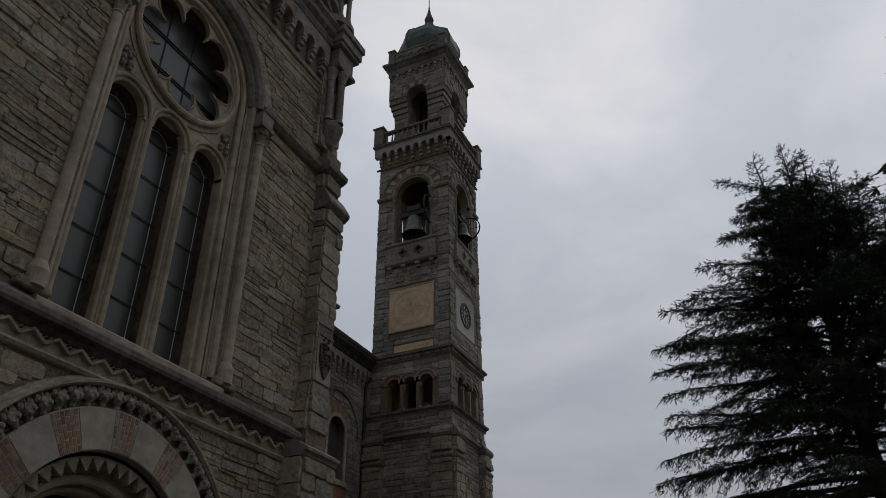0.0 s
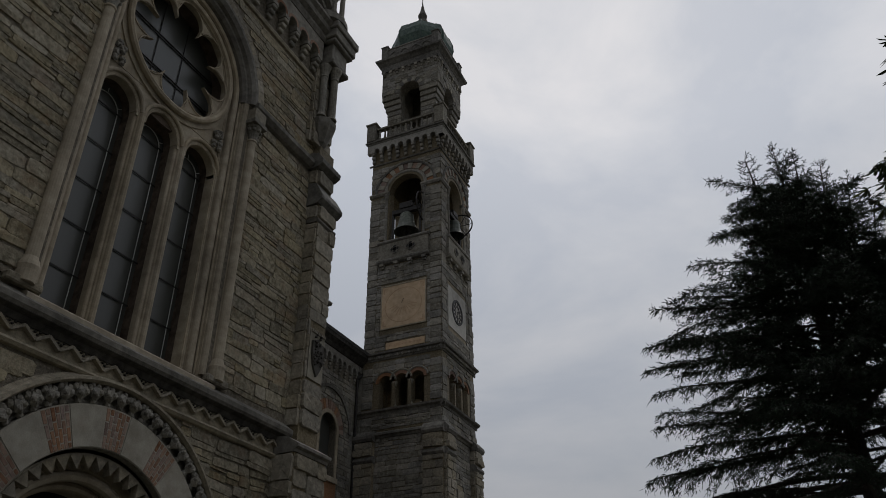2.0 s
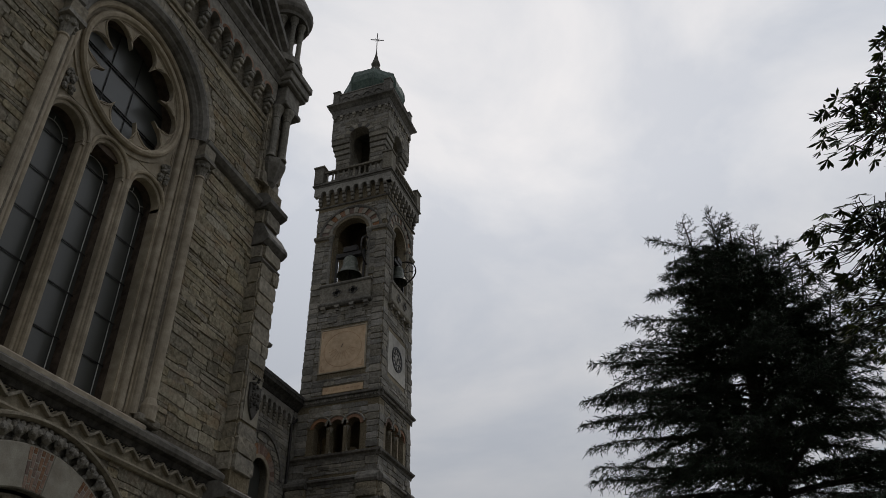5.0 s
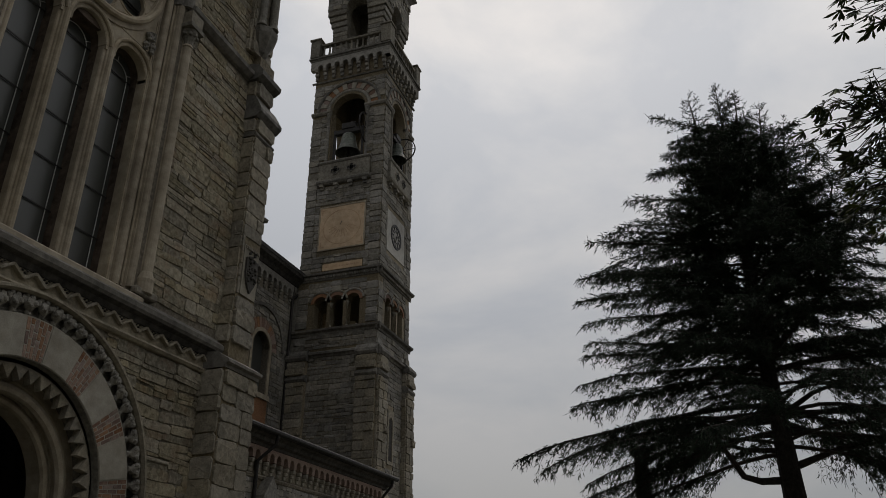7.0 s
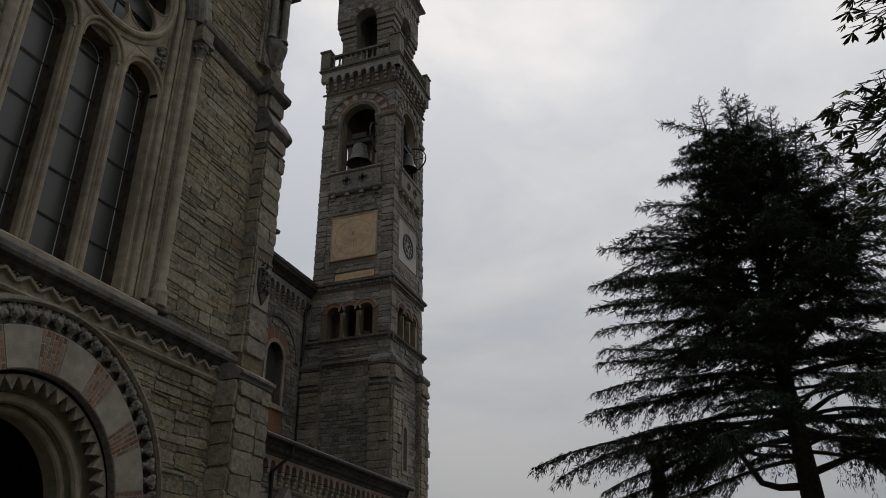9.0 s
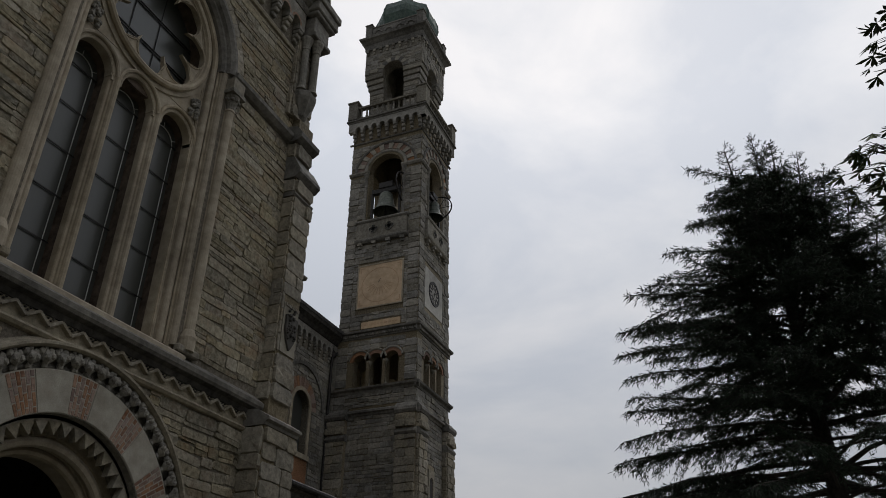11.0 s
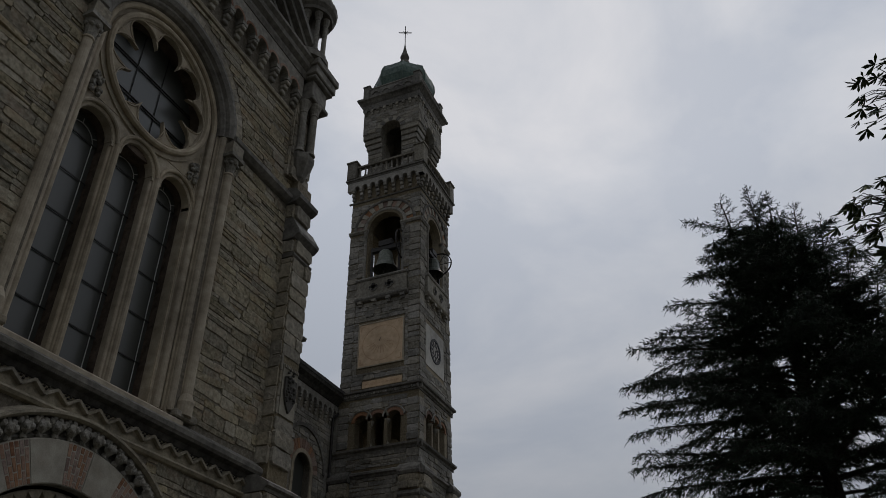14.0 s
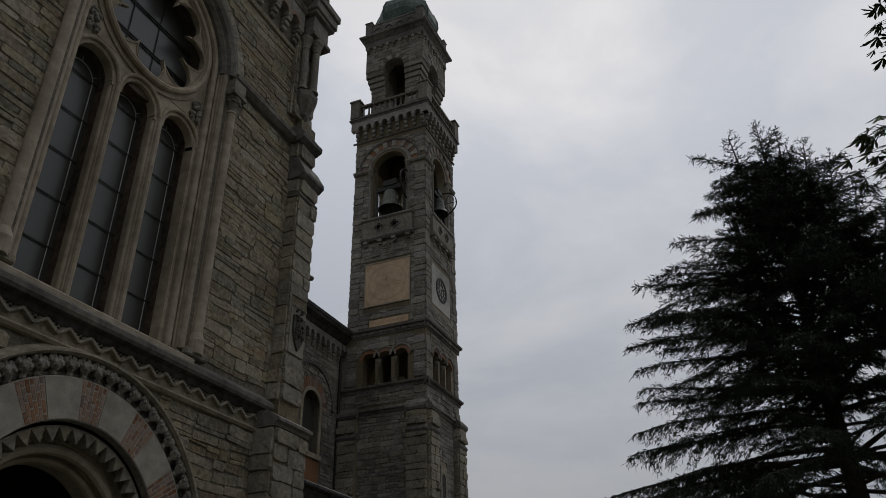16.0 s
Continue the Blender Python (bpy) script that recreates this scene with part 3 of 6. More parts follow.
for c in LC:
    bm = bmesh.new()
    ring(bm, c, 9.97, roll(LH + 0.085, 0.265, 0.036), seg=28)
    ring(bm, c, 9.97, roll(LH + 0.025, 0.305, 0.022), seg=28)
    ring(bm, c, 9.97, rect(LH - 0.012, LH + 0.10, 0.30, 0.45), seg=28)
    part("light_arch", bm, TRIM, window)
bm = bmesh.new()
ring(bm, CX, WZ, roll(1.255, 0.21, 0.06), 0, 360, seg=64)
ring(bm, CX, WZ, roll(1.205, 0.24, 0.03), 0, 360, seg=64)
ring(bm, CX, WZ, rect(1.19, 1.4, 0.25, 0.36), 0, 360, seg=64)
rose = part("rose_ring", bm, TRIM, window)
bm = bmesh.new()
N = 160
lobed = []
for i in range(N):
    a = 2 * math.pi * i / N
    best = 0.70
    for k in range(8):
        b = math.pi * k / 4
        pr = 0.865 * math.cos(a - b)
        dd = 0.322 ** 2 - (0.86 * math.sin(a - b)) ** 2
        if dd > 0 and pr > 0:
            best = max(best, pr + math.sqrt(dd))
    lobed.append(best)
for i in range(N):
    j = (i + 1) % N
    q = [(CX + r * math.cos(2 * math.pi * k / N), WZ + r * math.sin(2 * math.pi * k / N)) for r, k in ((lobed[i], i), (1.2, i), (1.2, j), (lobed[j], j))]
    prism(bm, q, 0.25, 0.33)
part("rose_cusping", bm, TRIM, window, "eight pointed cusps")
for k in range(8):
    bm = bmesh.new()
    b = math.pi * k / 4
    pts = [(CX + 0.865 * math.cos(b) + 0.33 * math.cos(b + t), 0.245, WZ + 0.865 * math.sin(b) + 0.33 * math.sin(b + t)) for t in np.linspace(-1.75, 1.75, 21)]
    tube(bm, pts, 0.016, 6)
    part("cusp_edge", bm, TRIM, window)
for sx in (-1, 1):
    bm = bmesh.new()
    rnd = random.Random(5)
    for i in range(26):
        bmesh.ops.create_icosphere(bm, subdivisions=1, radius=rnd.uniform(0.03, 0.06), matrix=Matrix.Translation((CX + sx * rnd.uniform(1.1, 1.3), 0.24, rnd.uniform(10.5, 10.9))))
    part("leaf_carving", bm, CARVED, window)
for k in range(8):
    b = math.pi * (k + 0.5) / 4
    bm = bmesh.new()
    tri = [(1.165 * math.cos(b - 0.2), 1.165 * math.sin(b - 0.2)), (1.165 * math.cos(b + 0.2), 1.165 * math.sin(b + 0.2)), (0.86 * math.cos(b), 0.86 * math.sin(b))]
    tube(bm, [(CX + x, 0.247, WZ + z) for x, z in tri + tri[:1]], 0.012, 5)
    part("cusp_rim", bm, TRIM, window)
# inner reveals behind the tracery: rust stain, plus recess shade in the colour
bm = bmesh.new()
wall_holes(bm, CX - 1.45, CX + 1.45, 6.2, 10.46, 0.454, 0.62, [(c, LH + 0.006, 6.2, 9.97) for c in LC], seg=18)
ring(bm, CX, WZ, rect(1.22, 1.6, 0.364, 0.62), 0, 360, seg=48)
part("inner_reveal", bm, STAINED_SHADE, window, "rust-stained inner stonework, darkened for recess shade")
# glazing with leads and saddle bars
for c in LC:
    bm = bmesh.new()
    pts = [(c - LH - 0.1, 6.2), (c + LH + 0.1, 6.2), (c + LH + 0.1, 9.95)] + [(c + (LH + 0.1) * math.cos(t), 9.95 + (LH + 0.1) * math.sin(t)) for t in np.linspace(0, math.pi, 14)][1:]
    prism(bm, pts, 0.62, 0.63)
    pane = part("pane", bm, GLASS, window, "dark leaded glass")
    bm = bmesh.new()
    hw = LH - 0.09
    tube(bm, [(c - hw, 0.605, 6.25), (c - hw, 0.605, 9.9)] + [(c + hw * math.cos(t), 0.605, 9.9 + hw * math.sin(t)) for t in np.linspace(math.pi, 0, 12)] + [(c + hw, 0.605, 6.25)], 0.008, 5)
    for t in (0.5, 1.57, 2.6):
        tube(bm, [(c + hw * math.cos(t), 0.605, 9.9 + hw * math.sin(t)), (c + (hw + 0.1) * math.cos(t), 0.605, 9.9 + (hw + 0.1) * math.sin(t))], 0.007, 5)
    part("lead_border", bm, PAINT, window, "thin pale lead strip")
    for z in np.arange(6.95, 10.0, 0.74):
        part("saddle_bar", boxes((c - LH - 0.04, c + LH + 0.04, 0.59, 0.602, z, z + 0.02)), IRON, window)
bm = bmesh.new()
lathe(bm, [(1.24, 0.0), (1.24, 0.01)], (0, 0, 0), 40)
pane = part("pane", bm, GLASS, window, "dark round leaded glass", m=Matrix.Translation((CX, 0.62, WZ)) @ Matrix.Rotation(math.pi / 2, 4, "X"))
for z in (-0.42, -0.36, 0.3, 0.36):
    part("saddle_bar", boxes((CX - 1.15, CX + 1.15, 0.588, 0.602, WZ + z, WZ + z + 0.018)), IRON, window)
for x in (-0.3, 0.32):
    part("saddle_bar", boxes((CX + x, CX + x + 0.014, 0.59, 0.6, WZ - 1.15, WZ + 1.15)), IRON, window)

# ---- upper string course, corbel table, cornice and gable ----
for x0, x1 in ((2.6, CX - 1.7), (CX + 1.7, 10.75)):
    bm = bmesh.new()
    run(bm, x0, x1, [(0.0, 11.64), (-0.08, 11.66), (-0.17, 11.74), (-0.18, 11.82), (-0.06, 11.9), (0.0, 11.94)])
    part("string_course", bm, WEATHER, church, "weathered dark stone ledge")
table = thing("corbel_table", "stone corbel table with small brick arches", "", (CX, 0, 14.1))
adopt(table, church)
bm = bmesh.new()
run(bm, 2.6, 10.6, [(0.0, 14.02), (-0.05, 14.03), (-0.07, 14.09), (-0.05, 14.14), (0.0, 14.15)])
part("lower_moulding", bm, ASHLAR, table)
bm = bmesh.new()
wall_holes(bm, 2.65, 10.6, 14.62, 15.2, -0.2, 0.0, [(10.27 - 0.43 * i, 0.135, 14.62, 14.72) for i in range(17)], seg=8)
part("arch_course", bm, GREY, table, "row of small round arches")
for i in range(18):
    x = 10.27 + 0.215 - 0.43 * i
    bm = bmesh.new()
    for dz, dy in ((14.5, 0.2), (14.38, 0.15), (14.26, 0.09)):
        box(bm, x - 0.075, x + 0.075, -dy, 0.0, dz, dz + 0.115, bev=0.02)
    part("corbel", bm, PALE if i % 2 else CARVED, table)
    if i < 17:
        bm = bmesh.new()
        ring(bm, 10.27 - 0.43 * i, 14.72, rect(0.137, 0.2, -0.205, -0.1), seg=8)
        part("brick_arch", bm, BRICK, table, "red brick arch ring")
bm = bmesh.new()
run(bm, 2.6, 10.75, [(0.0, 15.2), (-0.22, 15.2), (-0.26, 15.3), (-0.26, 15.38), (-0.36, 15.46), (-0.38, 15.58), (-0.46, 15.66), (-0.46, 15.74), (0.0, 15.84)])
part("cornice", bm, WEATHER, church, "dark moulded stone cornice")
for s in (-1, 1):
    bm = bmesh.new()
    for off, y, th in ((0.0, -0.42, 0.13), (0.2, -0.3, 0.12), (0.42, -0.18, 0.12), (0.75, -0.08, 0.1)):
        a_, b_ = (CX + s * (3.95 - off * 1.3), 15.84), (CX, 15.84 + (3.95 - off * 1.3) * 1.0)
        prism(bm, [a_, b_, (b_[0], b_[1] - th * 1.4), (a_[0] - s * th * 1.4, a_[1])], y, 0.06)
    part("gable_rake", bm, WEATHER, church, "dark moulded raking gable cornice")

# ---- corner buttress with its colonnettes and lantern turret ----
buttress = thing("corner_buttress", "stepped ashlar corner buttress with carved shield panel", "", (11.1, -0.2, 0))
adopt(buttress, church)
core = part("buttress_core", boxes((10.62, 11.58, -0.43, 1.0, -0.3, 5.55), (10.88, 11.50, -0.27, 1.0, 5.55, 10.75), (10.86, 11.40, -0.2, 1.0, 10.75, 12.3), (10.6, 11.3, -0.1, 1.0, 12.3, 15.3)), MORTAR, buttress)
bm = bmesh.new()
run(bm, 10.57, 11.63, [(0.0, 5.44), (-0.455, 5.45), (-0.47, 5.5), (-0.53, 5.53), (-0.53, 5.58), (-0.28, 5.73), (0.0, 5.75)])
part("weathering", bm, WEATHER, buttress, "dark sloping weathered ledge")
bm = bmesh.new()
run(bm, 10.80, 11.60, [(0.0, 10.72), (-0.30, 10.74), (-0.40, 10.84), (-0.40, 10.92), (-0.22, 11.25), (0.0, 11.3)])
run(bm, 10.84, 11.54, [(0.0, 10.30), (-0.27, 10.30), (-0.31, 10.34), (-0.31, 10.38), (-0.27, 10.42), (0.0, 10.42)])
part("upper_weathering", bm, WEATHER, buttress, "dark sloping weathered ledge")
bm = bmesh.new()
run(bm, 10.76, 11.48, [(0.0, 11.64), (-0.24, 11.66), (-0.36, 11.74), (-0.37, 11.84), (-0.24, 12.02), (0.0, 12.08)])
part("string_return", bm, WEATHER, buttress)
# carved shield
bm = bmesh.new()
box(bm, 10.97, 11.46, -0.30, -0.26, 6.95, 7.95)
part("shield_panel", bm, PALE, buttress, "pale stone panel with a carved coat of arms")
bm = bmesh.new()
prism(bm, [(11.03, 7.7), (11.40, 7.7), (11.40, 7.4), (11.34, 7.2), (11.215, 7.02), (11.09, 7.2), (11.03, 7.4)], -0.34, -0.3)
rnd = random.Random(8)
for i in range(34):
    bmesh.ops.create_icosphere(bm, subdivisions=1, radius=rnd.uniform(0.02, 0.045), matrix=Matrix.Translation((11.215 + rnd.uniform(-0.14, 0.14), -0.345, rnd.uniform(7.2, 7.85))))
part("shield", bm, EAVES, buttress, "dark carved shield in relief")
for i in range(9):
    part("dentil", boxes((10.99 + i * 0.052, 11.02 + i * 0.052, -0.33, -0.3, 7.87, 7.93)), ASHLAR, buttress)
# waterspout
bm = bmesh.new()
tube(bm, [(11.45, 0.1, 8.72), (11.62, -0.1, 8.76), (11.70, -0.18, 8.82), (11.74, -0.22, 8.80)], [0.06, 0.055, 0.06, 0.035], 8)
part("waterspout", bm, WEATHER, buttress)
# corbelled pair of colonnettes under the cornice
bm = bmesh.new()
lathe(bm, [(0.06, 12.3), (0.16, 12.42), (0.18, 12.5), (0.30, 12.75), (0.33, 12.85), (0.33, 12.98), (0.28, 13.05)], (10.95, -0.1, 0), 8, spin=math.pi / 8)
part("bracket", bm, WEATHER, buttress, "dark corbelled stone bracket")
for dx, dy in ((-0.2, -0.1), (0.02, -0.24), (0.2, -0.06)):
    bm = bmesh.new()
    lathe(bm, [(0.12, 13.03), (0.10, 13.1), (0.085, 13.14), (0.08, 14.2), (0.1, 14.22), (0.09, 14.26), (0.10, 14.36), (0.15, 14.5), (0.15, 14.56)], (10.95 + dx, -0.1 + dy, 0), 12)
    part("colonnette", bm, CARVED, buttress)
bm = boxes((10.66, 11.36, -0.46, 0.9, 14.56, 14.68), (10.70, 11.32, -0.40, 0.9, 14.68, 15.2), (10.605, 11.42, -0.50, 0.9, 15.2, 15.3), (10.52, 11.50, -0.605, 0.9, 15.55, 15.75), (10.56, 11.46, -0.55, 0.9, 15.3, 15.55), bev=0.02)
part("cornice_block", bm, WEATHER, buttress, "dark cornice block")
TX, TY = 10.73, -0.12
turret = thing("lantern_turret", "small round stone turret with columns and a dome", "", (TX, TY, 15.75))
adopt(turret, church)
bm = bmesh.new()
lathe(bm, [(0.52, 15.75), (0.52, 15.9), (0.46, 15.95), (0.46, 16.02)], (TX, TY, 0), 20)
part("turret_base", bm, WEATHER, turret)
for k in range(8):
    a = 2 * math.pi * (k + 0.3) / 8
    bm = bmesh.new()
    lathe(bm, [(0.09, 16.02), (0.085, 16.1), (0.065, 16.14), (0.06, 17.1), (0.075, 17.12), (0.07, 17.16), (0.075, 17.22), (0.11, 17.33), (0.11, 17.4)], (TX + 0.37 * math.cos(a), TY + 0.37 * math.sin(a), 0), 10)
    part("column", bm, CARVED, turret)
bm = bmesh.new()
lathe(bm, [(0.28, 17.38), (0.52, 17.4), (0.53, 17.5), (0.605, 17.6), (0.63, 17.72), (0.62, 17.8), (0.54, 17.86), (0.5, 18.1), (0.4, 18.35), (0.25, 18.55), (0.08, 18.65), (0.05, 18.9), (0.01, 18.95)], (TX, TY, 0), 24)
part("dome", bm, WEATHER, turret, "dark weathered stone dome")
bm = bmesh.new()
lathe(bm, [(0.16, 16.0), (0.16, 17.4)], (TX, TY, 0), 10)
part("newel", bm, WEATHER, turret)

# ---- bell tower ----
TC = Vector((29.8, 6.63, 0))
HW = 1.83
TS = Matrix.Translation(TC) @ Matrix.Diagonal((0.985, 1.066, 1, 1))      # the plan is a little deeper than wide
tower = thing("bell_tower", "tall square grey stone bell tower with open belfry and lantern", "bell tower", (TC.x, TC.y, 0))


def face_matrix(k, half):
    """Local wall (u to the right, y inward, z) of the tower's side k: 0 faces the sundial's way, 1 the clock's."""
    return TS @ Matrix.Rotation((-math.pi / 2, 0, math.pi / 2, math.pi)[k], 4, "Z") @ Matrix.Translation((0, -half, 0))


T = 0.45
BELF = 24.45        # spring of the belfry arches
for k in range(4):
    f = face_matrix(k, HW)
    bm = bmesh.new()
    u0, u1 = (-HW, HW) if k in (0, 2) else (-HW + T, HW - T)
    box(bm, u0, u1, 0, T, -0.3, 12.9)
    wall_holes(bm, u0, u1, 12.9, 15.3, 0, T, [(-0.74, 0.30, 12.93, 14.1), (0.0, 0.30, 12.93, 14.1), (0.74, 0.30, 12.93, 14.1)], 12)
    box(bm, u0, u1, 0, T, 15.3, 20.2)
    wall_holes(bm, u0, u1, 20.2, 27.7, 0, T, [(0.0, 0.84, 20.9, BELF)], 24)
    wall = part("tower_wall", bm, MORTAR, tower, "grey coursed stone tower wall", m=f)
    if k > 1:
        continue
    # three-light gallery
    for c in (-0.74, 0.0, 0.74):
        bm = bmesh.new()
        ring(bm, c, 14.1, rect(0.30, 0.45, -0.04, 0.1), seg=14)
        part("brick_arch", bm, BRICK, tower, "worn brick arch ring", m=f)
        bm = bmesh.new()
        ring(bm, c, 14.1, [(0.45, 0.0), (0.45, -0.07), (0.5, -0.09), (0.53, -0.07), (0.53, 0.0)], 8, 172, seg=14)
        part("arch_hood", bm, GREY, tower, m=f)
    for c in (-0.37, 0.37):
        bm = bmesh.new()
        lathe(bm, [(0.12, 12.93), (0.12, 13.0), (0.10, 13.06), (0.075, 13.1), (0.065, 13.75), (0.08, 13.78), (0.07, 13.82), (0.08, 13.9), (0.13, 14.02), (0.14, 14.1)], (c, 0.12, 0), 12)
        part("column", bm, PALE, tower, "slim pale stone column", m=f)
    # ledges
    for name, h0, prof in (("gallery_sill", HW, [(0.0, 12.60), (-0.04, 12.62), (-0.06, 12.72), (-0.18, 12.78), (-0.2, 12.86), (0.0, 12.93)]),
                           ("frieze_ledge", HW, [(0.0, 15.18), (-0.04, 15.2), (-0.05, 15.40), (-0.2, 15.44), (-0.22, 15.52), (0.0, 15.62)]),
                           ("base_ledge", HW, [(0.0, 11.58), (-0.06, 11.6), (-0.10, 11.68), (-0.19, 11.72), (-0.19, 11.8), (0.0, 11.9)]),
                           ("belfry_ledge", HW, [(0.0, 26.3), (-0.05, 26.31), (-0.08, 26.38), (0.0, 26.45)])):
        bm = bmesh.new()
        e = 0.17
        run(bm, -h0 - e, h0 + e, prof)
        part(name, bm, WEATHER, tower, m=f)
    for i in range(34):
        u = -HW + 2 * HW * (i + 0.5) / 34
        bm = bmesh.new()
        box(bm, u - 0.03, u + 0.03, -0.13, 0, 15.27, 15.39)
        part("dentil", bm, GREY, tower, m=f)
    # belfry opening: mouldings, voussoirs, jamb columns, balcony
    bm = bmesh.new()
    ring(bm, 0, BELF, [(0.84, 0.2), (0.86, 0.05), (0.95, 0.02), (1.0, -0.04), (1.1, -0.06), (1.14, 0.0), (1.14, 0.2)], seg=32)
    part("arch_moulding", bm, GREY, tower, "grey belfry arch moulding", m=f)
    for i in range(17):
        a = 180 * i / 17
        bm = bmesh.new()
        ring(bm, 0, BELF, [(1.15, 0.1), (1.15, -0.02 - 0.03 * (i % 2)), (1.5, -0.02 - 0.03 * (i % 2)), (1.5, 0.1)], a + 0.4, a + 180 / 17 - 0.4, seg=3)
        part("voussoir", bm, PALE if i % 2 else BRICK, tower, m=f)
    bm = bmesh.new()
    ring(bm, 0, BELF, [(1.5, 0.0), (1.5, -0.07), (1.58, -0.1), (1.64, -0.07), (1.64, 0.0)], seg=32)
    part("hood_mould", bm, WEATHER, tower, m=f)
    for s in (-1, 1):
        bm = bmesh.new()
        u = sorted((s * 0.84, s * (HW + 0.06)))
        run(bm, *u, [(0.1, 24.25), (-0.06, 24.27), (-0.12, 24.36), (-0.12, 24.44), (0.0, 24.48), (0.1, 24.48)])
        part("impost_ledge", bm, GREY, tower, m=f)
        bm = bmesh.new()
        lathe(bm, [(0.11, 21.35), (0.10, 21.45), (0.075, 21.5), (0.07, 23.95), (0.085, 23.98), (0.08, 24.02), (0.13, 24.2), (0.13, 24.26)], (s * 0.98, -0.02, 0), 12)
        part("jamb_column", bm, GREY, tower, m=f)
    bm = bmesh.new()
    box(bm, -1.25, 1.25, -0.16, 0.0, 20.3, 21.25)
    run(bm, -1.3, 1.3, [(0.1, 21.25), (-0.2, 21.25), (-0.24, 21.31), (-0.22, 21.38), (0.1, 21.4)])
    run(bm, -1.3, 1.3, [(0.0, 20.12), (-0.14, 20.14), (-0.22, 20.22), (-0.24, 20.3), (-0.16, 20.36), (0.0, 20.36)])
    part("balcony", bm, GREY, tower, "stone balcony front with dark discs as quatrefoil piercings", m=f)
    # flat near-black discs stand in for the shaded depth of the piercings
    for c in (-0.4, 0.4):
        for q in range(4):
            a = math.pi / 2 * q
            bm = bmesh.new()
            lathe(bm, [(0.12, 0), (0.12, 0.02)], (0, 0, 0), 14)
            part("quatrefoil_hole", bm, IRON, tower, m=f @ Matrix.Translation((c + 0.11 * math.cos(a), -0.162, 20.82 + 0.11 * math.sin(a))) @ Matrix.Rotation(math.pi / 2, 4, "X"))
            bm = bmesh.new()
            ring(bm, c + 0.11 * math.cos(a), 20.82 + 0.11 * math.sin(a), rect(0.105, 0.135, -0.2, -0.16), math.degrees(a) - 120, math.degrees(a) + 120, seg=10)
            part("quatrefoil_rim", bm, GREY, tower, m=f)
    for c in (-1.05, -0.35, 0.35, 1.05):
        bm = bmesh.new()
        box(bm, c - 0.1, c + 0.1, -0.2, 0, 20.0, 20.14)
        box(bm, c - 0.08, c + 0.08, -0.12, 0, 19.88, 20.0)
        part("corbel", bm, GREY, tower, m=f)
    # corbel table under the walkway
    for i in range(9):
        u = -1.76 + 3.52 * i / 8
        bm = bmesh.new()
        for z, d in ((26.5, 0.1), (26.72, 0.17), (26.94, 0.24)):
            box(bm, u - 0.085, u + 0.085, -d, 0, z, z + 0.21, bev=0.03)
        part("corbel", bm, GREY, tower, m=f)
    bm = bmesh.new()
    wall_holes(bm, -2.06, 2.06, 27.1, 27.62, -0.25, 0.0, [(-1.54 + 0.44 * i, 0.14, 27.1, 27.2) for i in range(8)], 8)
    part("arch_course", bm, GREY, tower, m=f)
    # lower corner buttresses and their weathered caps
    for s in (-1, 1):
        bm = bmesh.new()
        a, b = sorted((s * 1.12, s * 1.95))
        box(bm, a, b, -0.22, 0.0, -0.3, 11.5)
        part("buttress", bm, MORTAR, tower, m=f)
        bm = bmesh.new()
        run(bm, a - 0.05, b + 0.05, [(0, 11.45), (-0.3, 11.47), (-0.36, 11.58), (-0.34, 11.7), (-0.12, 11.95), (0, 11.95)])
        part("buttress_cap", bm, WEATHER, tower, "dark sloping buttress cap", m=f)
        bm = bmesh.new()
        run(bm, a - 0.04, b + 0.04, [(0, 10.55), (-0.26, 10.57), (-0.32, 10.66), (-0.3, 10.74), (-0.2, 10.86), (0, 10.86)])
        part("buttress_ledge", bm, WEATHER, tower, m=f)
        if k == 1:
            bm = bmesh.new()
            a, b = sorted((s * 1.0, s * 2.05))
            box(bm, a, b, -0.5, 0.0, -0.3, 5.5)
            run(bm, a - 0.05, b + 0.05, [(0, 5.4), (-0.54, 5.42), (-0.62, 5.52), (-0.6, 5.6), (-0.22, 6.1), (0, 6.1)])
            part("lower_buttress", bm, ASHLAR, tower, "broad lower buttress", m=f)
# slit windows of the clock side
f = face_matrix(1, HW)
for z in (7.4, 3.2):
    bm = bmesh.new()
    wall_holes(bm, -0.42, 0.22, z - 0.15, z + 2.1, -0.05, 0.0, [(-0.1, 0.2, z, z + 1.6)], 10)
    part("slit_surround", bm, ASHLAR, tower, m=f)
    # dark sheet in place of the slit's unlit depth
    part("slit", boxes((-0.3, 0.1, -0.012, 0.0, z, z + 1.75)), DARKROOM, tower, "dark narrow slit window", m=f)
# ring walkway slab, balustrade with corner piers
bm = bmesh.new()
box(bm, -2.1, 2.1, -2.1, 2.1, 27.62, 27.9, bev=0.04)
box(bm, -2.17, 2.17, -2.17, 2.17, 27.74, 27.84, bev=0.02)
part("walkway_slab", bm, WEATHER, tower, "dark projecting walkway slab", m=TS)
for sx in (-1, 1):
    for sy in (-1, 1):
        bm = bmesh.new()
        cx_, cy_ = TC.x + sx * 1.84, TC.y + sy * 2.0
        box(bm, cx_ - 0.27, cx_ + 0.27, cy_ - 0.27, cy_ + 0.27, 27.9, 29.0, bev=0.015)
        box(bm, cx_ - 0.33, cx_ + 0.33, cy_ - 0.33, cy_ + 0.33, 29.0, 29.1, bev=0.02)
        lathe(bm, [(0.42, 29.1), (0.2, 29.18)], (cx_, cy_, 0), 4, spin=math.pi / 4)
        part("corner_pier", bm, GREY, tower, "capped stone corner pier")
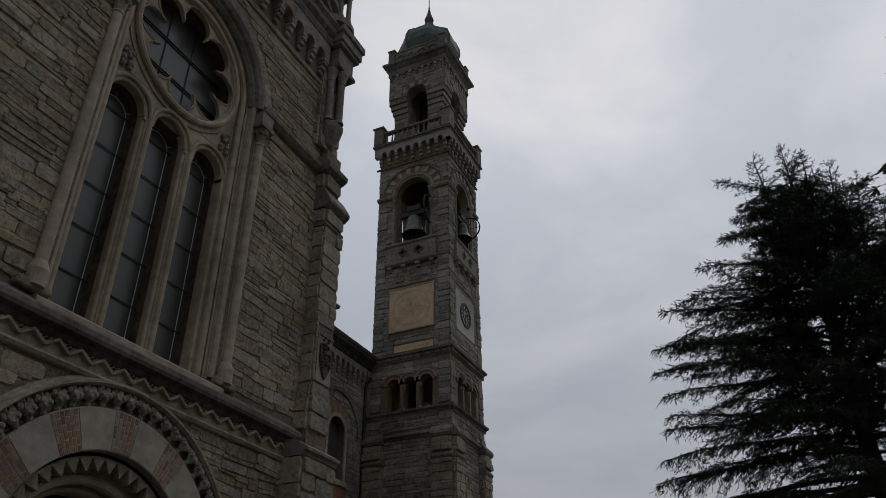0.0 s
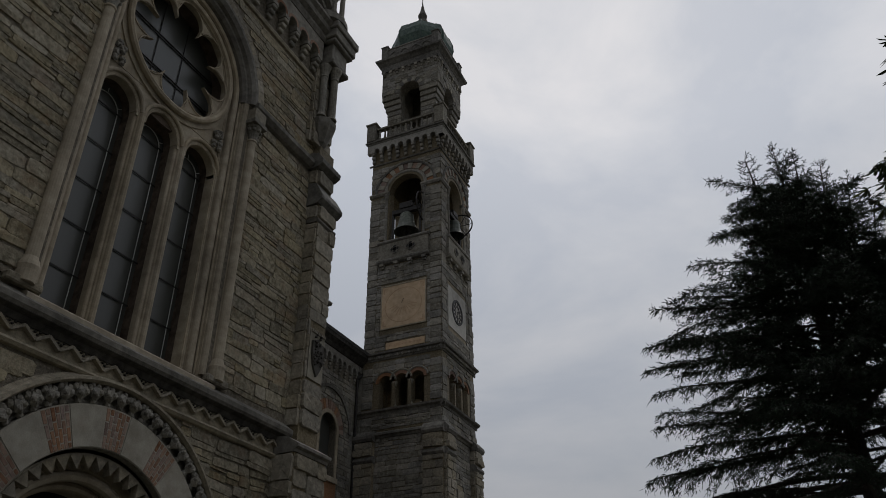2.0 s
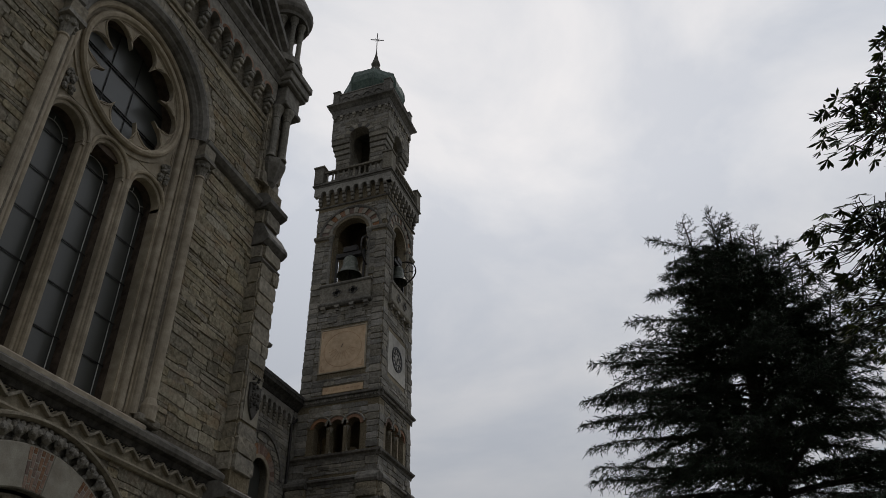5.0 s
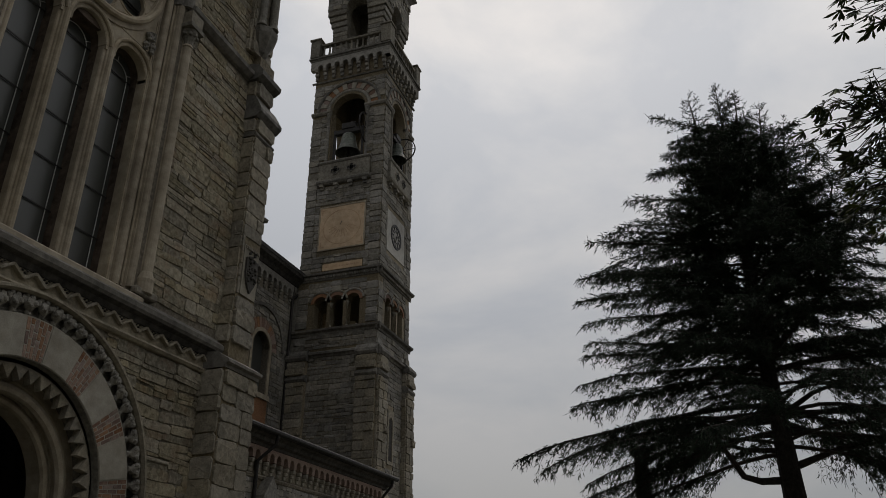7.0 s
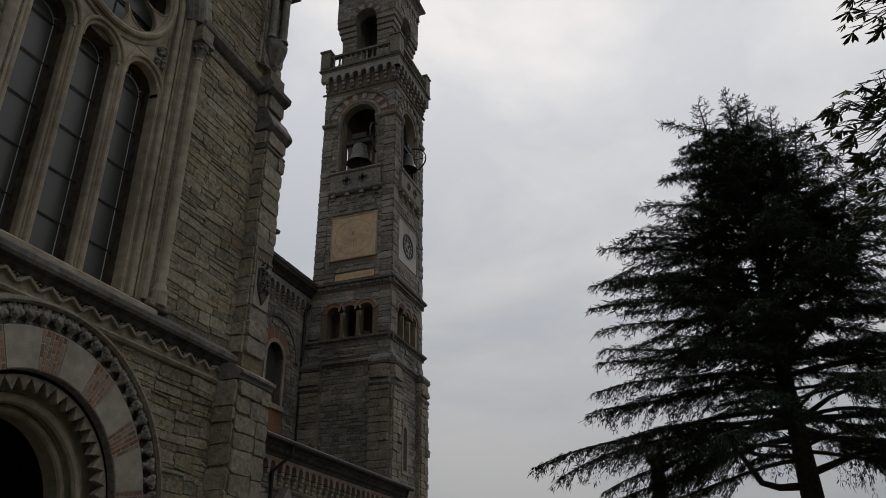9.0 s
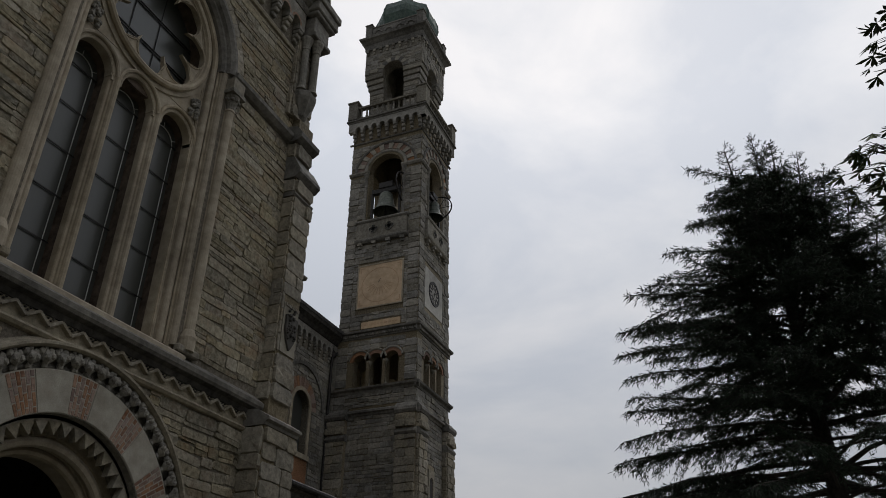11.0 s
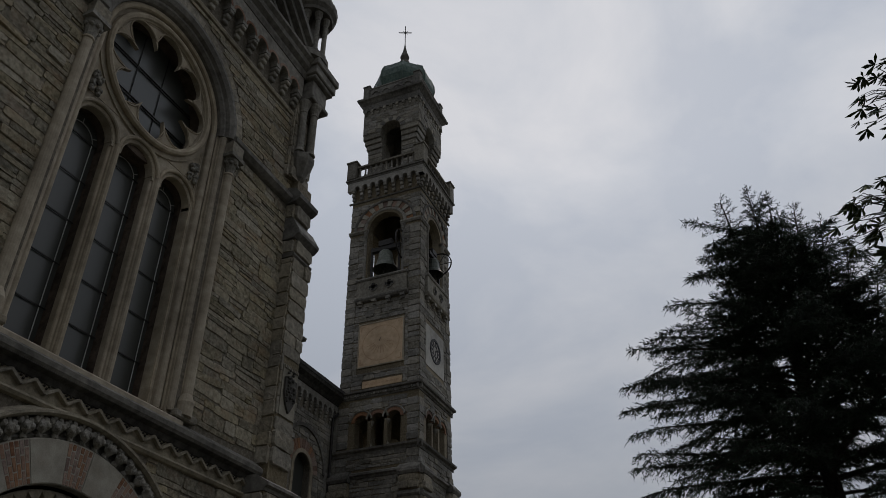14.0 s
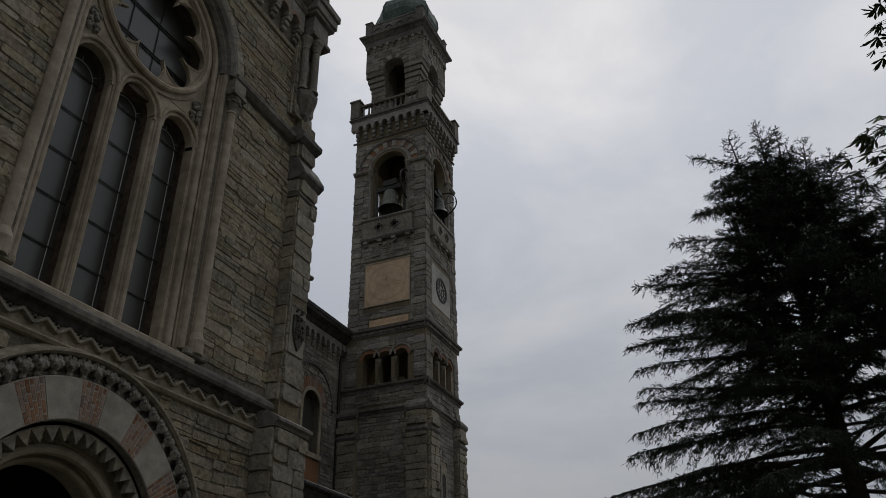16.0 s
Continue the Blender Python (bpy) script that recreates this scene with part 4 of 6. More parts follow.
for k in range(4):
    f = face_matrix(k, 2.04)
    bm = bmesh.new()
    box(bm, -1.6, 1.6, 0.0, 0.26, 28.62, 28.76, bev=0.02)
    box(bm, -1.6, 1.6, 0.02, 0.24, 27.9, 28.0)
    part("handrail", bm, GREY, tower, m=f)
    if k < 2:
        for i in range(11):
            bm = bmesh.new()
            u = -1.48 + 2.96 * i / 10
            lathe(bm, [(0.06, 28.0), (0.075, 28.1), (0.05, 28.2), (0.045, 28.5), (0.07, 28.58), (0.07, 28.62)], (u, 0.13, 0), 8)
            part("baluster", bm, GREY, tower, m=f)
    else:
        bm = bmesh.new()
        for i in range(11):
            u = -1.48 + 2.96 * i / 10
            lathe(bm, [(0.06, 28.0), (0.05, 28.2), (0.07, 28.62)], (u, 0.13, 0), 6)
        part("balusters", bm, GREY, tower, m=f, kind="stuff")
# lantern: narrow stage that steps outward to its cornice
LW = 1.36
for k in range(4):
    f = face_matrix(k, LW)
    bm = bmesh.new()
    u0, u1 = (-LW, LW) if k in (0, 2) else (-LW + 0.35, LW - 0.35)
    wall_holes(bm, u0, u1, 27.9, 33.4, 0, 0.35, [(0.0, 0.55, 28.4, 31.32)], 16)
    part("lantern_wall", bm, GREY, tower, m=f)
    bm = bmesh.new()
    w = 1.62
    wall_holes(bm, *((-w, w) if k in (0, 2) else (-w + 0.26, w - 0.26)), 31.3, 33.6, -0.26, 0.02, [(0.0, 0.56, 31.3, 31.32)], 16)
    part("lantern_head", bm, GREY, tower, "stepped stone lantern head", m=f)
    for s in (-1, 1):
        for i in range(4):
            bm = bmesh.new()
            a, b = sorted((s * 0.57, s * (1.38 + 0.075 * i)))
            box(bm, a, b, -0.03 - 0.075 * i, 0.03, 29.95 + 0.34 * i, 29.95 + 0.34 * i + 0.335, bev=0.03)
            part("stepped_course", bm, GREY, tower, m=f)
    if k > 1:
        continue
    for i in range(9):
        a = 180 * i / 9
        bm = bmesh.new()
        ring(bm, 0, 31.32, rect(0.57, 0.85, -0.275 - 0.02 * (i % 2), -0.2), a + 0.8, a + 20 - 0.8, seg=3)
        part("voussoir", bm, PALE if i % 2 else WEATHER, tower, m=f)
    for i in range(9):
        u = -1.5 + 3.0 * i / 8
        bm = bmesh.new()
        box(bm, u - 0.08, u + 0.08, -0.38, -0.26, 32.95, 33.15, bev=0.02)
        box(bm, u - 0.06, u + 0.06, -0.33, -0.26, 32.78, 32.95, bev=0.02)
        part("corbel", bm, PALE if i % 2 else GREY, tower, m=f)
bm = bmesh.new()
box(bm, -1.68, 1.68, -1.68, 1.68, 33.15, 33.7)
loop_bridge(bm, [[(sx * w, sy * w, z) for sx, sy in ((-1, -1), (1, -1), (1, 1), (-1, 1))] for w, z in ((1.7, 33.6), (1.82, 33.78), (1.94, 33.86), (1.96, 33.98), (1.8, 34.06))])
part("lantern_cornice", bm, WEATHER, tower, "wide dark lantern cornice", m=TS)
for k in range(4):
    f = face_matrix(k, 1.66)
    bm = bmesh.new()
    box(bm, -1.4, 1.4, 0, 0.2, 34.06, 34.85, bev=0.01)
    box(bm, -1.4, 1.4, -0.03, 0.23, 34.85, 34.95, bev=0.01)
    for i in range(4):
        ring(bm, -0.96 + 0.64 * i, 34.4, rect(0.16, 0.23, -0.05, 0.0), seg=8)
    part("parapet", bm, WEATHER, tower, m=f)
for sx in (-1, 1):
    for sy in (-1, 1):
        cx_, cy_ = TC.x + sx * 1.5, TC.y + sy * 1.62
        bm = boxes((cx_ - 0.2, cx_ + 0.2, cy_ - 0.2, cy_ + 0.2, 34.06, 35.1), (cx_ - 0.24, cx_ + 0.24, cy_ - 0.24, cy_ + 0.24, 35.1, 35.18), bev=0.015)
        part("parapet_pier", bm, WEATHER, tower)
bm = bmesh.new()
prof = [(1.5, 34.1), (1.58, 35.0), (1.71, 35.6), (1.68, 36.1), (1.5, 36.65), (1.12, 37.08), (0.68, 37.3), (0.34, 37.42), (0.2, 37.46)]
loops = []
for r, z in prof:
    lp = []
    for q in range(8):
        a = math.pi / 8 + math.pi / 4 * q
        lp.append((TC.x + r * math.cos(a) / math.cos(math.pi / 8), TC.y + r * math.sin(a) / math.cos(math.pi / 8), z))
    loops.append(lp)
loop_bridge(bm, loops)
dome = part("dome", bm, COPPER, tower, "green copper eight-sided dome")
for q in range(8):
    a = math.pi / 8 + math.pi / 4 * q
    bm = bmesh.new()
    tube(bm, [(TC.x + (r / math.cos(math.pi / 8)) * math.cos(a), TC.y + (r / math.cos(math.pi / 8)) * math.sin(a), z) for r, z in prof[1:]], 0.045, 6)
    part("rib", bm, COPPER, dome)
bm = bmesh.new()
lathe(bm, [(0.36, 37.1), (0.36, 37.3), (0.22, 37.4), (0.27, 37.55), (0.37, 37.75), (0.31, 38.0), (0.18, 38.1), (0.25, 38.3), (0.29, 38.45), (0.15, 38.9), (0.06, 39.4), (0.03, 39.7)], (TC.x, TC.y, 0.25), 16)
part("finial", bm, WEATHER, tower, "turned grey finial under the cross")
bm = bmesh.new()
R45 = Matrix.Translation((TC.x, TC.y, 0)) @ Matrix.Rotation(radians(-66), 4, "Z")
box(bm, -0.025, 0.025, -0.025, 0.025, 39.75, 41.68)
box(bm, -0.42, 0.42, -0.02, 0.02, 41.03, 41.08)
for a in (45, 135, 225, 315):
    tube(bm, [(0.05 * math.cos(radians(a)), 0, 41.055 + 0.05 * math.sin(radians(a))), (0.2 * math.cos(radians(a)), 0, 41.055 + 0.2 * math.sin(radians(a)))], 0.012, 5)
part("cross", bm, IRON, tower, "thin iron cross", m=R45)

# sundial and its inscription band
f = face_matrix(0, HW)
def U(y):
    return (TC.y - y) / 1.066
su0, su1, sz0, sz1 = U(7.72), U(5.48), 16.73, 18.88
sundial = part("sundial", boxes((su0, su1, -0.03, 0.0, sz0, sz1)), PLASTER, tower, "faded ochre painted sundial", m=f)
bm = boxes((su0 - 0.05, su1 + 0.05, -0.05, 0, sz1, sz1 + 0.06), (su0 - 0.05, su1 + 0.05, -0.05, 0, sz0 - 0.06, sz0), (su0 - 0.06, su0, -0.05, 0, sz0, sz1), (su1, su1 + 0.06, -0.05, 0, sz0, sz1))
part("sundial_frame", bm, TRIM, tower, "narrow plaster frame", m=f)
sc = (su0 + su1) / 2
bm = bmesh.new()
ring(bm, sc, 17.8, rect(0.86, 0.9, -0.034, -0.02), 0, 360, seg=48)
rnd = random.Random(2)
for sx, sz in ((-1, -1), (1, -1), (1, 1), (-1, 1)):
    for q in ((0.98, 0.80, 0.98, 0.93), (0.98, 0.93, 0.92, 0.70)):
        a_, b_ = sorted((sc + sx * q[0], sc + sx * q[1])), sorted((17.8 + sz * q[2], 17.8 + sz * q[3]))
        box(bm, *a_, -0.034, -0.02, *b_)
for i in range(11):
    a = radians(200 + 14 * i)
    p0, p1 = (sc + 0.3 * math.cos(a), 17.95 + 0.3 * math.sin(a)), (sc + 0.7 * math.cos(a), 17.95 + 0.7 * math.sin(a))
    d = Vector((p1[0] - p0[0], 0, p1[1] - p0[1])).normalized()
    n_ = Vector((-d.z, 0, d.x)) * 0.012
    prism(bm, [(p0[0] - n_.x, p0[1] - n_.z), (p1[0] - n_.x, p1[1] - n_.z), (p1[0] + n_.x, p1[1] + n_.z), (p0[0] + n_.x, p0[1] + n_.z)], -0.034, -0.02)
part("dial_drawing", bm, PLASTER_RED, tower, "faded reddish hour lines and corner ornaments", m=f, kind="stuff")
bm = bmesh.new()
tube(bm, [(sc, -0.02, 18.1), (sc + 0.05, -0.3, 17.75)], 0.012, 6)
part("gnomon", bm, IRON, tower, m=f)
strip = part("inscription_strip", boxes((U(7.45), U(5.5), -0.03, 0.0, 15.66, 15.98)), PLASTER, tower, "pale inscription strip, illegible", m=f)
rnd = random.Random(4)
u = U(7.3)
while u < U(5.65):
    w = rnd.uniform(0.05, 0.16)
    part("inscription_bar", boxes((u, u + w, -0.034, -0.025, 15.79, 15.85)), PLASTER_RED, tower, m=f)
    u += w + 0.05
# clock
f = face_matrix(1, HW)
cu, cz = 29.75 - TC.x, 17.72
part("clock_panel", boxes((cu - 1.05, cu + 1.05, -0.03, 0.0, cz - 1.05, cz + 1.05)), MARBLE, tower, "pale square clock panel", m=f)
bm = bmesh.new()
ring(bm, cu, cz, rect(0.5, 0.62, -0.06, -0.03), 0, 360, seg=40)
ring(bm, cu, cz, rect(0.26, 0.29, -0.05, -0.03), 0, 360, seg=30)
part("clock_ring", bm, IRON, tower, "dark open iron clock ring", m=f)
for i in range(12):
    bm = bmesh.new()
    box(bm, -0.03, 0.03, -0.05, -0.03, 0.29, 0.5)
    part("hour_mark", bm, IRON, tower, m=f @ Matrix.Translation((cu, 0, cz)) @ Matrix.Rotation(math.pi * i / 6, 4, "Y"))
for ang, ln in ((70, 0.4), (200, 0.28)):
    bm = bmesh.new()
    prism(bm, [(-0.03, -0.08), (0.03, -0.08), (0.012, ln), (-0.012, ln)], -0.075, -0.06)
    part("clock_hand", bm, IRON, tower, m=f @ Matrix.Translation((cu, 0, cz)) @ Matrix.Rotation(radians(ang), 4, "Y"))
# floors that close the tower, coloured dark as its unlit inside
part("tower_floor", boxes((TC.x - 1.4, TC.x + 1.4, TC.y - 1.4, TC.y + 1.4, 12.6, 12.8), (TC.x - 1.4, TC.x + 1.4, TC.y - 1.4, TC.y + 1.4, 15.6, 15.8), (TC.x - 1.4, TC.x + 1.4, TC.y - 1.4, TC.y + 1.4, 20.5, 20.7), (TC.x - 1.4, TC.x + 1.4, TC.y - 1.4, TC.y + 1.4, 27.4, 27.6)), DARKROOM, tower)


def bell_of(k, half, u, z, s):
    f = face_matrix(k, half) @ Matrix.Translation((u, 0, z))
    b = thing("bell", "weathered bronze bell hung from an iron headstock", "bell", group="belfry bells")
    b.matrix_basis = f
    def own(name, bm, mat, label=""):
        ob = part(name, bm, mat, None, label)
        ob.parent = b
        return ob
    bm = bmesh.new()
    lathe(bm, [(0.05 * s, 0.95 * s), (0.2 * s, 0.93 * s), (0.27 * s, 0.85 * s), (0.3 * s, 0.6 * s), (0.36 * s, 0.3 * s), (0.46 * s, 0.08 * s), (0.52 * s, 0.0), (0.47 * s, 0.02 * s), (0.3 * s, 0.35 * s), (0.2 * s, 0.8 * s)], seg=24)
    own("bell_body", bm, BRONZE)
    bm = bmesh.new()
    lathe(bm, [(0.02 * s, -0.16 * s), (0.07 * s, -0.1 * s), (0.07 * s, 0.0), (0.02 * s, 0.08 * s), (0.02 * s, 0.7 * s)], seg=10)
    own("clapper", bm, IRON)
    own("headstock", boxes((-0.62 * s, 0.62 * s, -0.09 * s, 0.09 * s, 0.98 * s, 1.2 * s), (-0.12 * s, 0.12 * s, -0.06 * s, 0.06 * s, 0.9 * s, 1.0 * s), (-0.3 * s, 0.3 * s, -0.12 * s, 0.12 * s, 1.2 * s, 1.5 * s), bev=0.02), IRON)
    for q in (-1, 1):
        own("bearing_post", boxes((q * 0.7 - 0.05, q * 0.7 + 0.05, -0.06, 0.06, -0.6, 1.25 * s)), IRON)
    bm = bmesh.new()
    ring(bm, 0.0, 1.05 * s, rect(0.68 * s, 0.73 * s, -0.03, 0.03), 0, 360, seg=32)
    for q in range(3):
        a = math.pi * q / 3
        tube(bm, [(0.7 * s * math.cos(a), 0, 1.05 * s + 0.7 * s * math.sin(a)), (-0.7 * s * math.cos(a), 0, 1.05 * s - 0.7 * s * math.sin(a))], 0.02, 5)
    w = own("bell_wheel", bm, IRON, "thin iron rope wheel")
    w.matrix_basis = Matrix.Translation((0.75 * s, 0, 0)) @ Matrix.Rotation(math.pi / 2, 4, "Z")
    return b


part("stair_pier", boxes((28.02, 28.9, 8.5, 9.0, -0.3, 15.2)), GREY, tower, "narrow stone link to the transept")
bell_of(0, HW, 0.1, 21.75, 1.15)
bell_of(1, HW, -0.2, 21.9, 0.95)

# ---- low side wing between church and tower, and the transept behind ----
WY = 4.2
wing = thing("side_chapel", "low stone side wing with a brick corbel table", "side chapel", (23, 5, 0))
bm = bmesh.new()
wall_holes(bm, 17.0, 27.95, -0.3, 5.3, WY, WY + 0.5, [(21.3, 0.42, 2.75, 3.85), (25.65, 0.75, -0.3, 3.55)], 20)
box(bm, 17.0, 27.95, WY, WY + 0.5, 5.3, 6.3)
wing_wall = part("wing_wall", bm, MORTAR, wing, "coursed grey stone wall")
part("wing_back", boxes((11.2, 17.0, 8.6, 8.75, -0.3, 8), (17.0, 17.3, WY + 0.5, 8.7, -0.3, 6.3), (17.3, 27.9, WY + 1.4, WY + 1.5, -0.3, 6.2)), DARKROOM, wing)
bm = bmesh.new()
loop_bridge(bm, [[(x, WY - 0.5, 6.36), (x, WY - 0.5, 6.46), (x, 8.75, 8.5), (x, 8.75, 8.3)] for x in (16.9, 28.0)])
part("wing_roof", bm, SLATE, wing, "sloping grey tiled roof")
bm = bmesh.new()
run(bm, 16.9, 28.05, [(WY, 6.0), (WY - 0.18, 6.01), (WY - 0.2, 6.09), (WY - 0.32, 6.13), (WY - 0.34, 6.23), (WY - 0.48, 6.29), (WY - 0.48, 6.36), (WY, 6.36)])
part("cornice", bm, EAVES, wing, "very dark moulded eaves cornice")
bm = bmesh.new()
tube(bm, [(16.9, WY - 0.57, 6.38), (28.12, WY - 0.57, 6.38)], 0.08, 8)
part("gutter", bm, IRON, wing, "dark metal gutter")
bm = bmesh.new()
tube(bm, [(27.75, WY - 0.55, 6.34), (27.75, WY - 0.5, 6.1), (27.65, WY - 0.1, 5.6), (27.62, WY - 0.1, 0)], 0.055, 8)
part("downpipe", bm, IRON, wing, "dark metal downpipe")
bm = bmesh.new()
tube(bm, [(19.25, WY - 0.55, 6.34), (19.25, WY - 0.5, 6.05), (19.0, WY - 0.1, 5.6), (18.95, WY - 0.1, 0)], 0.055, 8)
part("downpipe", bm, IRON, wing)
bm = bmesh.new()
run(bm, 17.0, 27.6, [(WY, 5.14), (WY - 0.05, 5.16), (WY - 0.08, 5.22), (WY, 5.28)])
part("corbel_moulding", bm, ASHLAR, wing)
bm = bmesh.new()
wall_holes(bm, 17.0, 27.6, 5.66, 6.0, WY - 0.16, WY, [(27.4 - 0.386 * i, 0.12, 5.66, 5.78) for i in range(27)], 8)
part("arch_course", bm, BRICK, wing, "row of small brick arches")
for i in range(26):
    x = 27.4 - 0.193 - 0.386 * i
    bm = bmesh.new()
    for z, d in ((5.52, 0.16), (5.4, 0.11), (5.29, 0.06)):
        box(bm, x - 0.065, x + 0.065, WY - d, WY, z, z + 0.115, bev=0.025)
    part("corbel", bm, PALE, wing)
for x0, x1 in ((19.2, 19.95), (23.25, 24.0)):
    bm = boxes((x0, x1, WY - 0.3, WY, -0.3, 4.35))
    part("pilaster", bm, ASHLAR, wing, "stepped stone pilaster")
    bm = bmesh.new()
    box(bm, x0 - 0.05, x1 + 0.05, WY - 0.38, WY, 4.35, 4.48, bev=0.02)
    xm = (x0 + x1) / 2
    prism(bm, [(x0 - 0.02, 4.48), (x1 + 0.02, 4.48), (x1 + 0.02, 4.7), (xm, 5.25), (x0 - 0.02, 4.7)], WY - 0.32, WY)
    part("pilaster_gablet", bm, GREY, wing, "small gabled pilaster head")
# window with a brick surround
for i in range(15):
    a = 180 * i / 15
    bm = bmesh.new()
    ring(bm, 21.3, 3.85, rect(0.56, 0.95, WY - 0.02, WY + 0.1), a + 0.6, a + 11.4, seg=2)
    part("brick", bm, BRICK, wing)
for s in (-1, 1):
    for j in range(8):
        a, b = sorted((21.3 + s * 0.56, 21.3 + s * (0.85 + 0.1 * (j % 2))))
        part("brick", boxes((a, b, WY - 0.02, WY + 0.1, 2.9 + j * 0.118, 3.01 + j * 0.118)), BRICK, wing)
bm = bmesh.new()
ring(bm, 21.3, 3.85, rect(0.42, 0.56, WY - 0.05, WY + 0.3), seg=20)
for s in (-1, 1):
    a, b = sorted((21.3 + s * 0.42, 21.3 + s * 0.56))
    box(bm, a, b, WY - 0.05, WY + 0.3, 2.75, 3.85)
box(bm, 20.7, 21.9, WY - 0.1, WY + 0.3, 2.62, 2.75)
part("window_frame", bm, TRIM, wing, "pale stone window surround")
part("window_pane", boxes((20.85, 21.75, WY + 0.3, WY + 0.32, 2.7, 4.3)), GLASS, wing, "dark glass")
# side door under a round arch with a lunette
bm = bmesh.new()
for r, y in ((0.98, -0.04), (0.88, 0.05), (0.78, 0.14)):
    ring(bm, 25.65, 3.55, rect(r - 0.1, r, WY + y, WY + 0.4), seg=20)
    for s in (-1, 1):
        a, b = sorted((25.65 + s * (r - 0.1), 25.65 + s * r))
        box(bm, a, b, WY + y, WY + 0.4, -0.3, 3.55)
part("door_surround", bm, GREY, wing, "stepped round-arched doorway")
bm = bmesh.new()
lathe(bm, [(0.72, 0), (0.72, 0.05)], (0, 0, 0), 28)
part("lunette", bm, PALE, wing, "stone lunette over the door", m=Matrix.Translation((25.65, WY + 0.3, 3.55)) @ Matrix.Rotation(math.pi / 2, 4, "X"))
bm = bmesh.new()
ring(bm, 25.65, 3.75, rect(0.14, 0.19, WY + 0.2, WY + 0.25), 0, 360, seg=20)
part("lunette_roundel", bm, CARVED, wing)
part("door_lintel", boxes((24.9, 26.4, WY + 0.1, WY + 0.4, 2.7, 3.1)), PALE, wing)
part("side_door", boxes((25.0, 25.63, WY + 0.32, WY + 0.37, -0.3, 2.7), (25.66, 26.3, WY + 0.32, WY + 0.37, -0.3, 2.7), bev=0.01), DARKWOOD, wing, "closed dark wooden double door")

transept = thing("transept", "tall stone transept with an arched window and corbel table", "transept", (22, 12, 0))
TY0 = 8.8
bm = bmesh.new()
wall_holes(bm, 11.2, 28.5, -0.3, 15.2, TY0, TY0 + 0.5, [(25.75, 0.62, 9.7, 11.6)], 20)
box(bm, 28.1, 28.6, TY0 + 0.5, 26, -0.3, 15.2)
transept_wall = part("transept_wall", bm, MORTAR, transept, "coursed stone wall")
bm = bmesh.new()
loop_bridge(bm, [[(x, TY0 - 0.55, 15.45), (x, TY0 - 0.55, 15.6), (x, 16.5, 18.6), (x, 16.5, 18.4)] for x in (11.3, 28.75)])
part("transept_roof", bm, SLATE, transept, "grey tiled roof")
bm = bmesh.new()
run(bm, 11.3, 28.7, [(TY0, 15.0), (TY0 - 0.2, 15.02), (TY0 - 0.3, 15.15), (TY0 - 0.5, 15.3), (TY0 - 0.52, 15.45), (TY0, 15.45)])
part("cornice", bm, EAVES, transept, "very dark moulded eaves cornice")
bm = bmesh.new()
wall_holes(bm, 20.0, 28.1, 14.5, 15.0, TY0 - 0.15, TY0, [(27.8 - 0.42 * i, 0.14, 14.5, 14.62) for i in range(18)], 8)
part("arch_course", bm, GREY, transept)
for i in range(18):
    x = 27.59 - 0.42 * i
    bm = bmesh.new()
    for z, d in ((14.36, 0.15), (14.22, 0.1), (14.08, 0.06)):
        box(bm, x - 0.07, x + 0.07, TY0 - d, TY0, z, z + 0.13, bev=0.025)
    part("corbel", bm, CARVED, transept)
bm = bmesh.new()
ring(bm, 25.75, 11.6, rect(0.62, 0.78, TY0 - 0.06, TY0 + 0.3), seg=20)
for s in (-1, 1):
    a, b = sorted((25.75 + s * 0.62, 25.75 + s * 0.78))
    box(bm, a, b, TY0 - 0.06, TY0 + 0.3, 9.7, 11.6)
box(bm, 24.9, 26.6, TY0 - 0.1, TY0 + 0.2, 9.5, 9.7)
part("window_frame", bm, TRIM, transept, "pale stone window surround")
part("window_pane", boxes((25.1, 26.4, TY0 + 0.3, TY0 + 0.32, 9.7, 12.3)), GLASS, transept, "dark glass")
bm = bmesh.new()
ring(bm, 25.75, 11.75, [(1.55, TY0), (1.55, TY0 - 0.1), (1.68, TY0 - 0.12), (1.7, TY0)], seg=24)
part("relieving_arch", bm, WEATHER, transept, "thin arched hood moulding")
for i in range(17):
    a = 180 * i / 17
    bm = bmesh.new()
    ring(bm, 25.75, 11.6, rect(0.78, 1.2, TY0 - 0.02, TY0 + 0.1), a + 0.5, a + 10.1, seg=2)
    part("brick", bm, BRICK, transept)
part("brick_apron", boxes((25.0, 26.6, TY0 - 0.015, TY0 + 0.1, 8.6, 9.5)), BRICK, transept, "red brick patch under the window")
bm = bmesh.new()
tube(bm, [(27.75, TY0 - 0.1, 15.2), (27.75, TY0 - 0.1, 8.0)], 0.06, 8)
tube(bm, [(28.55, TY0 - 0.5, 15.4), (28.3, TY0 - 0.3, 15.0), (27.75, TY0 - 0.12, 14.4)], 0.06, 8)
part("downpipe", bm, IRON, transept, "dark metal downpipe")

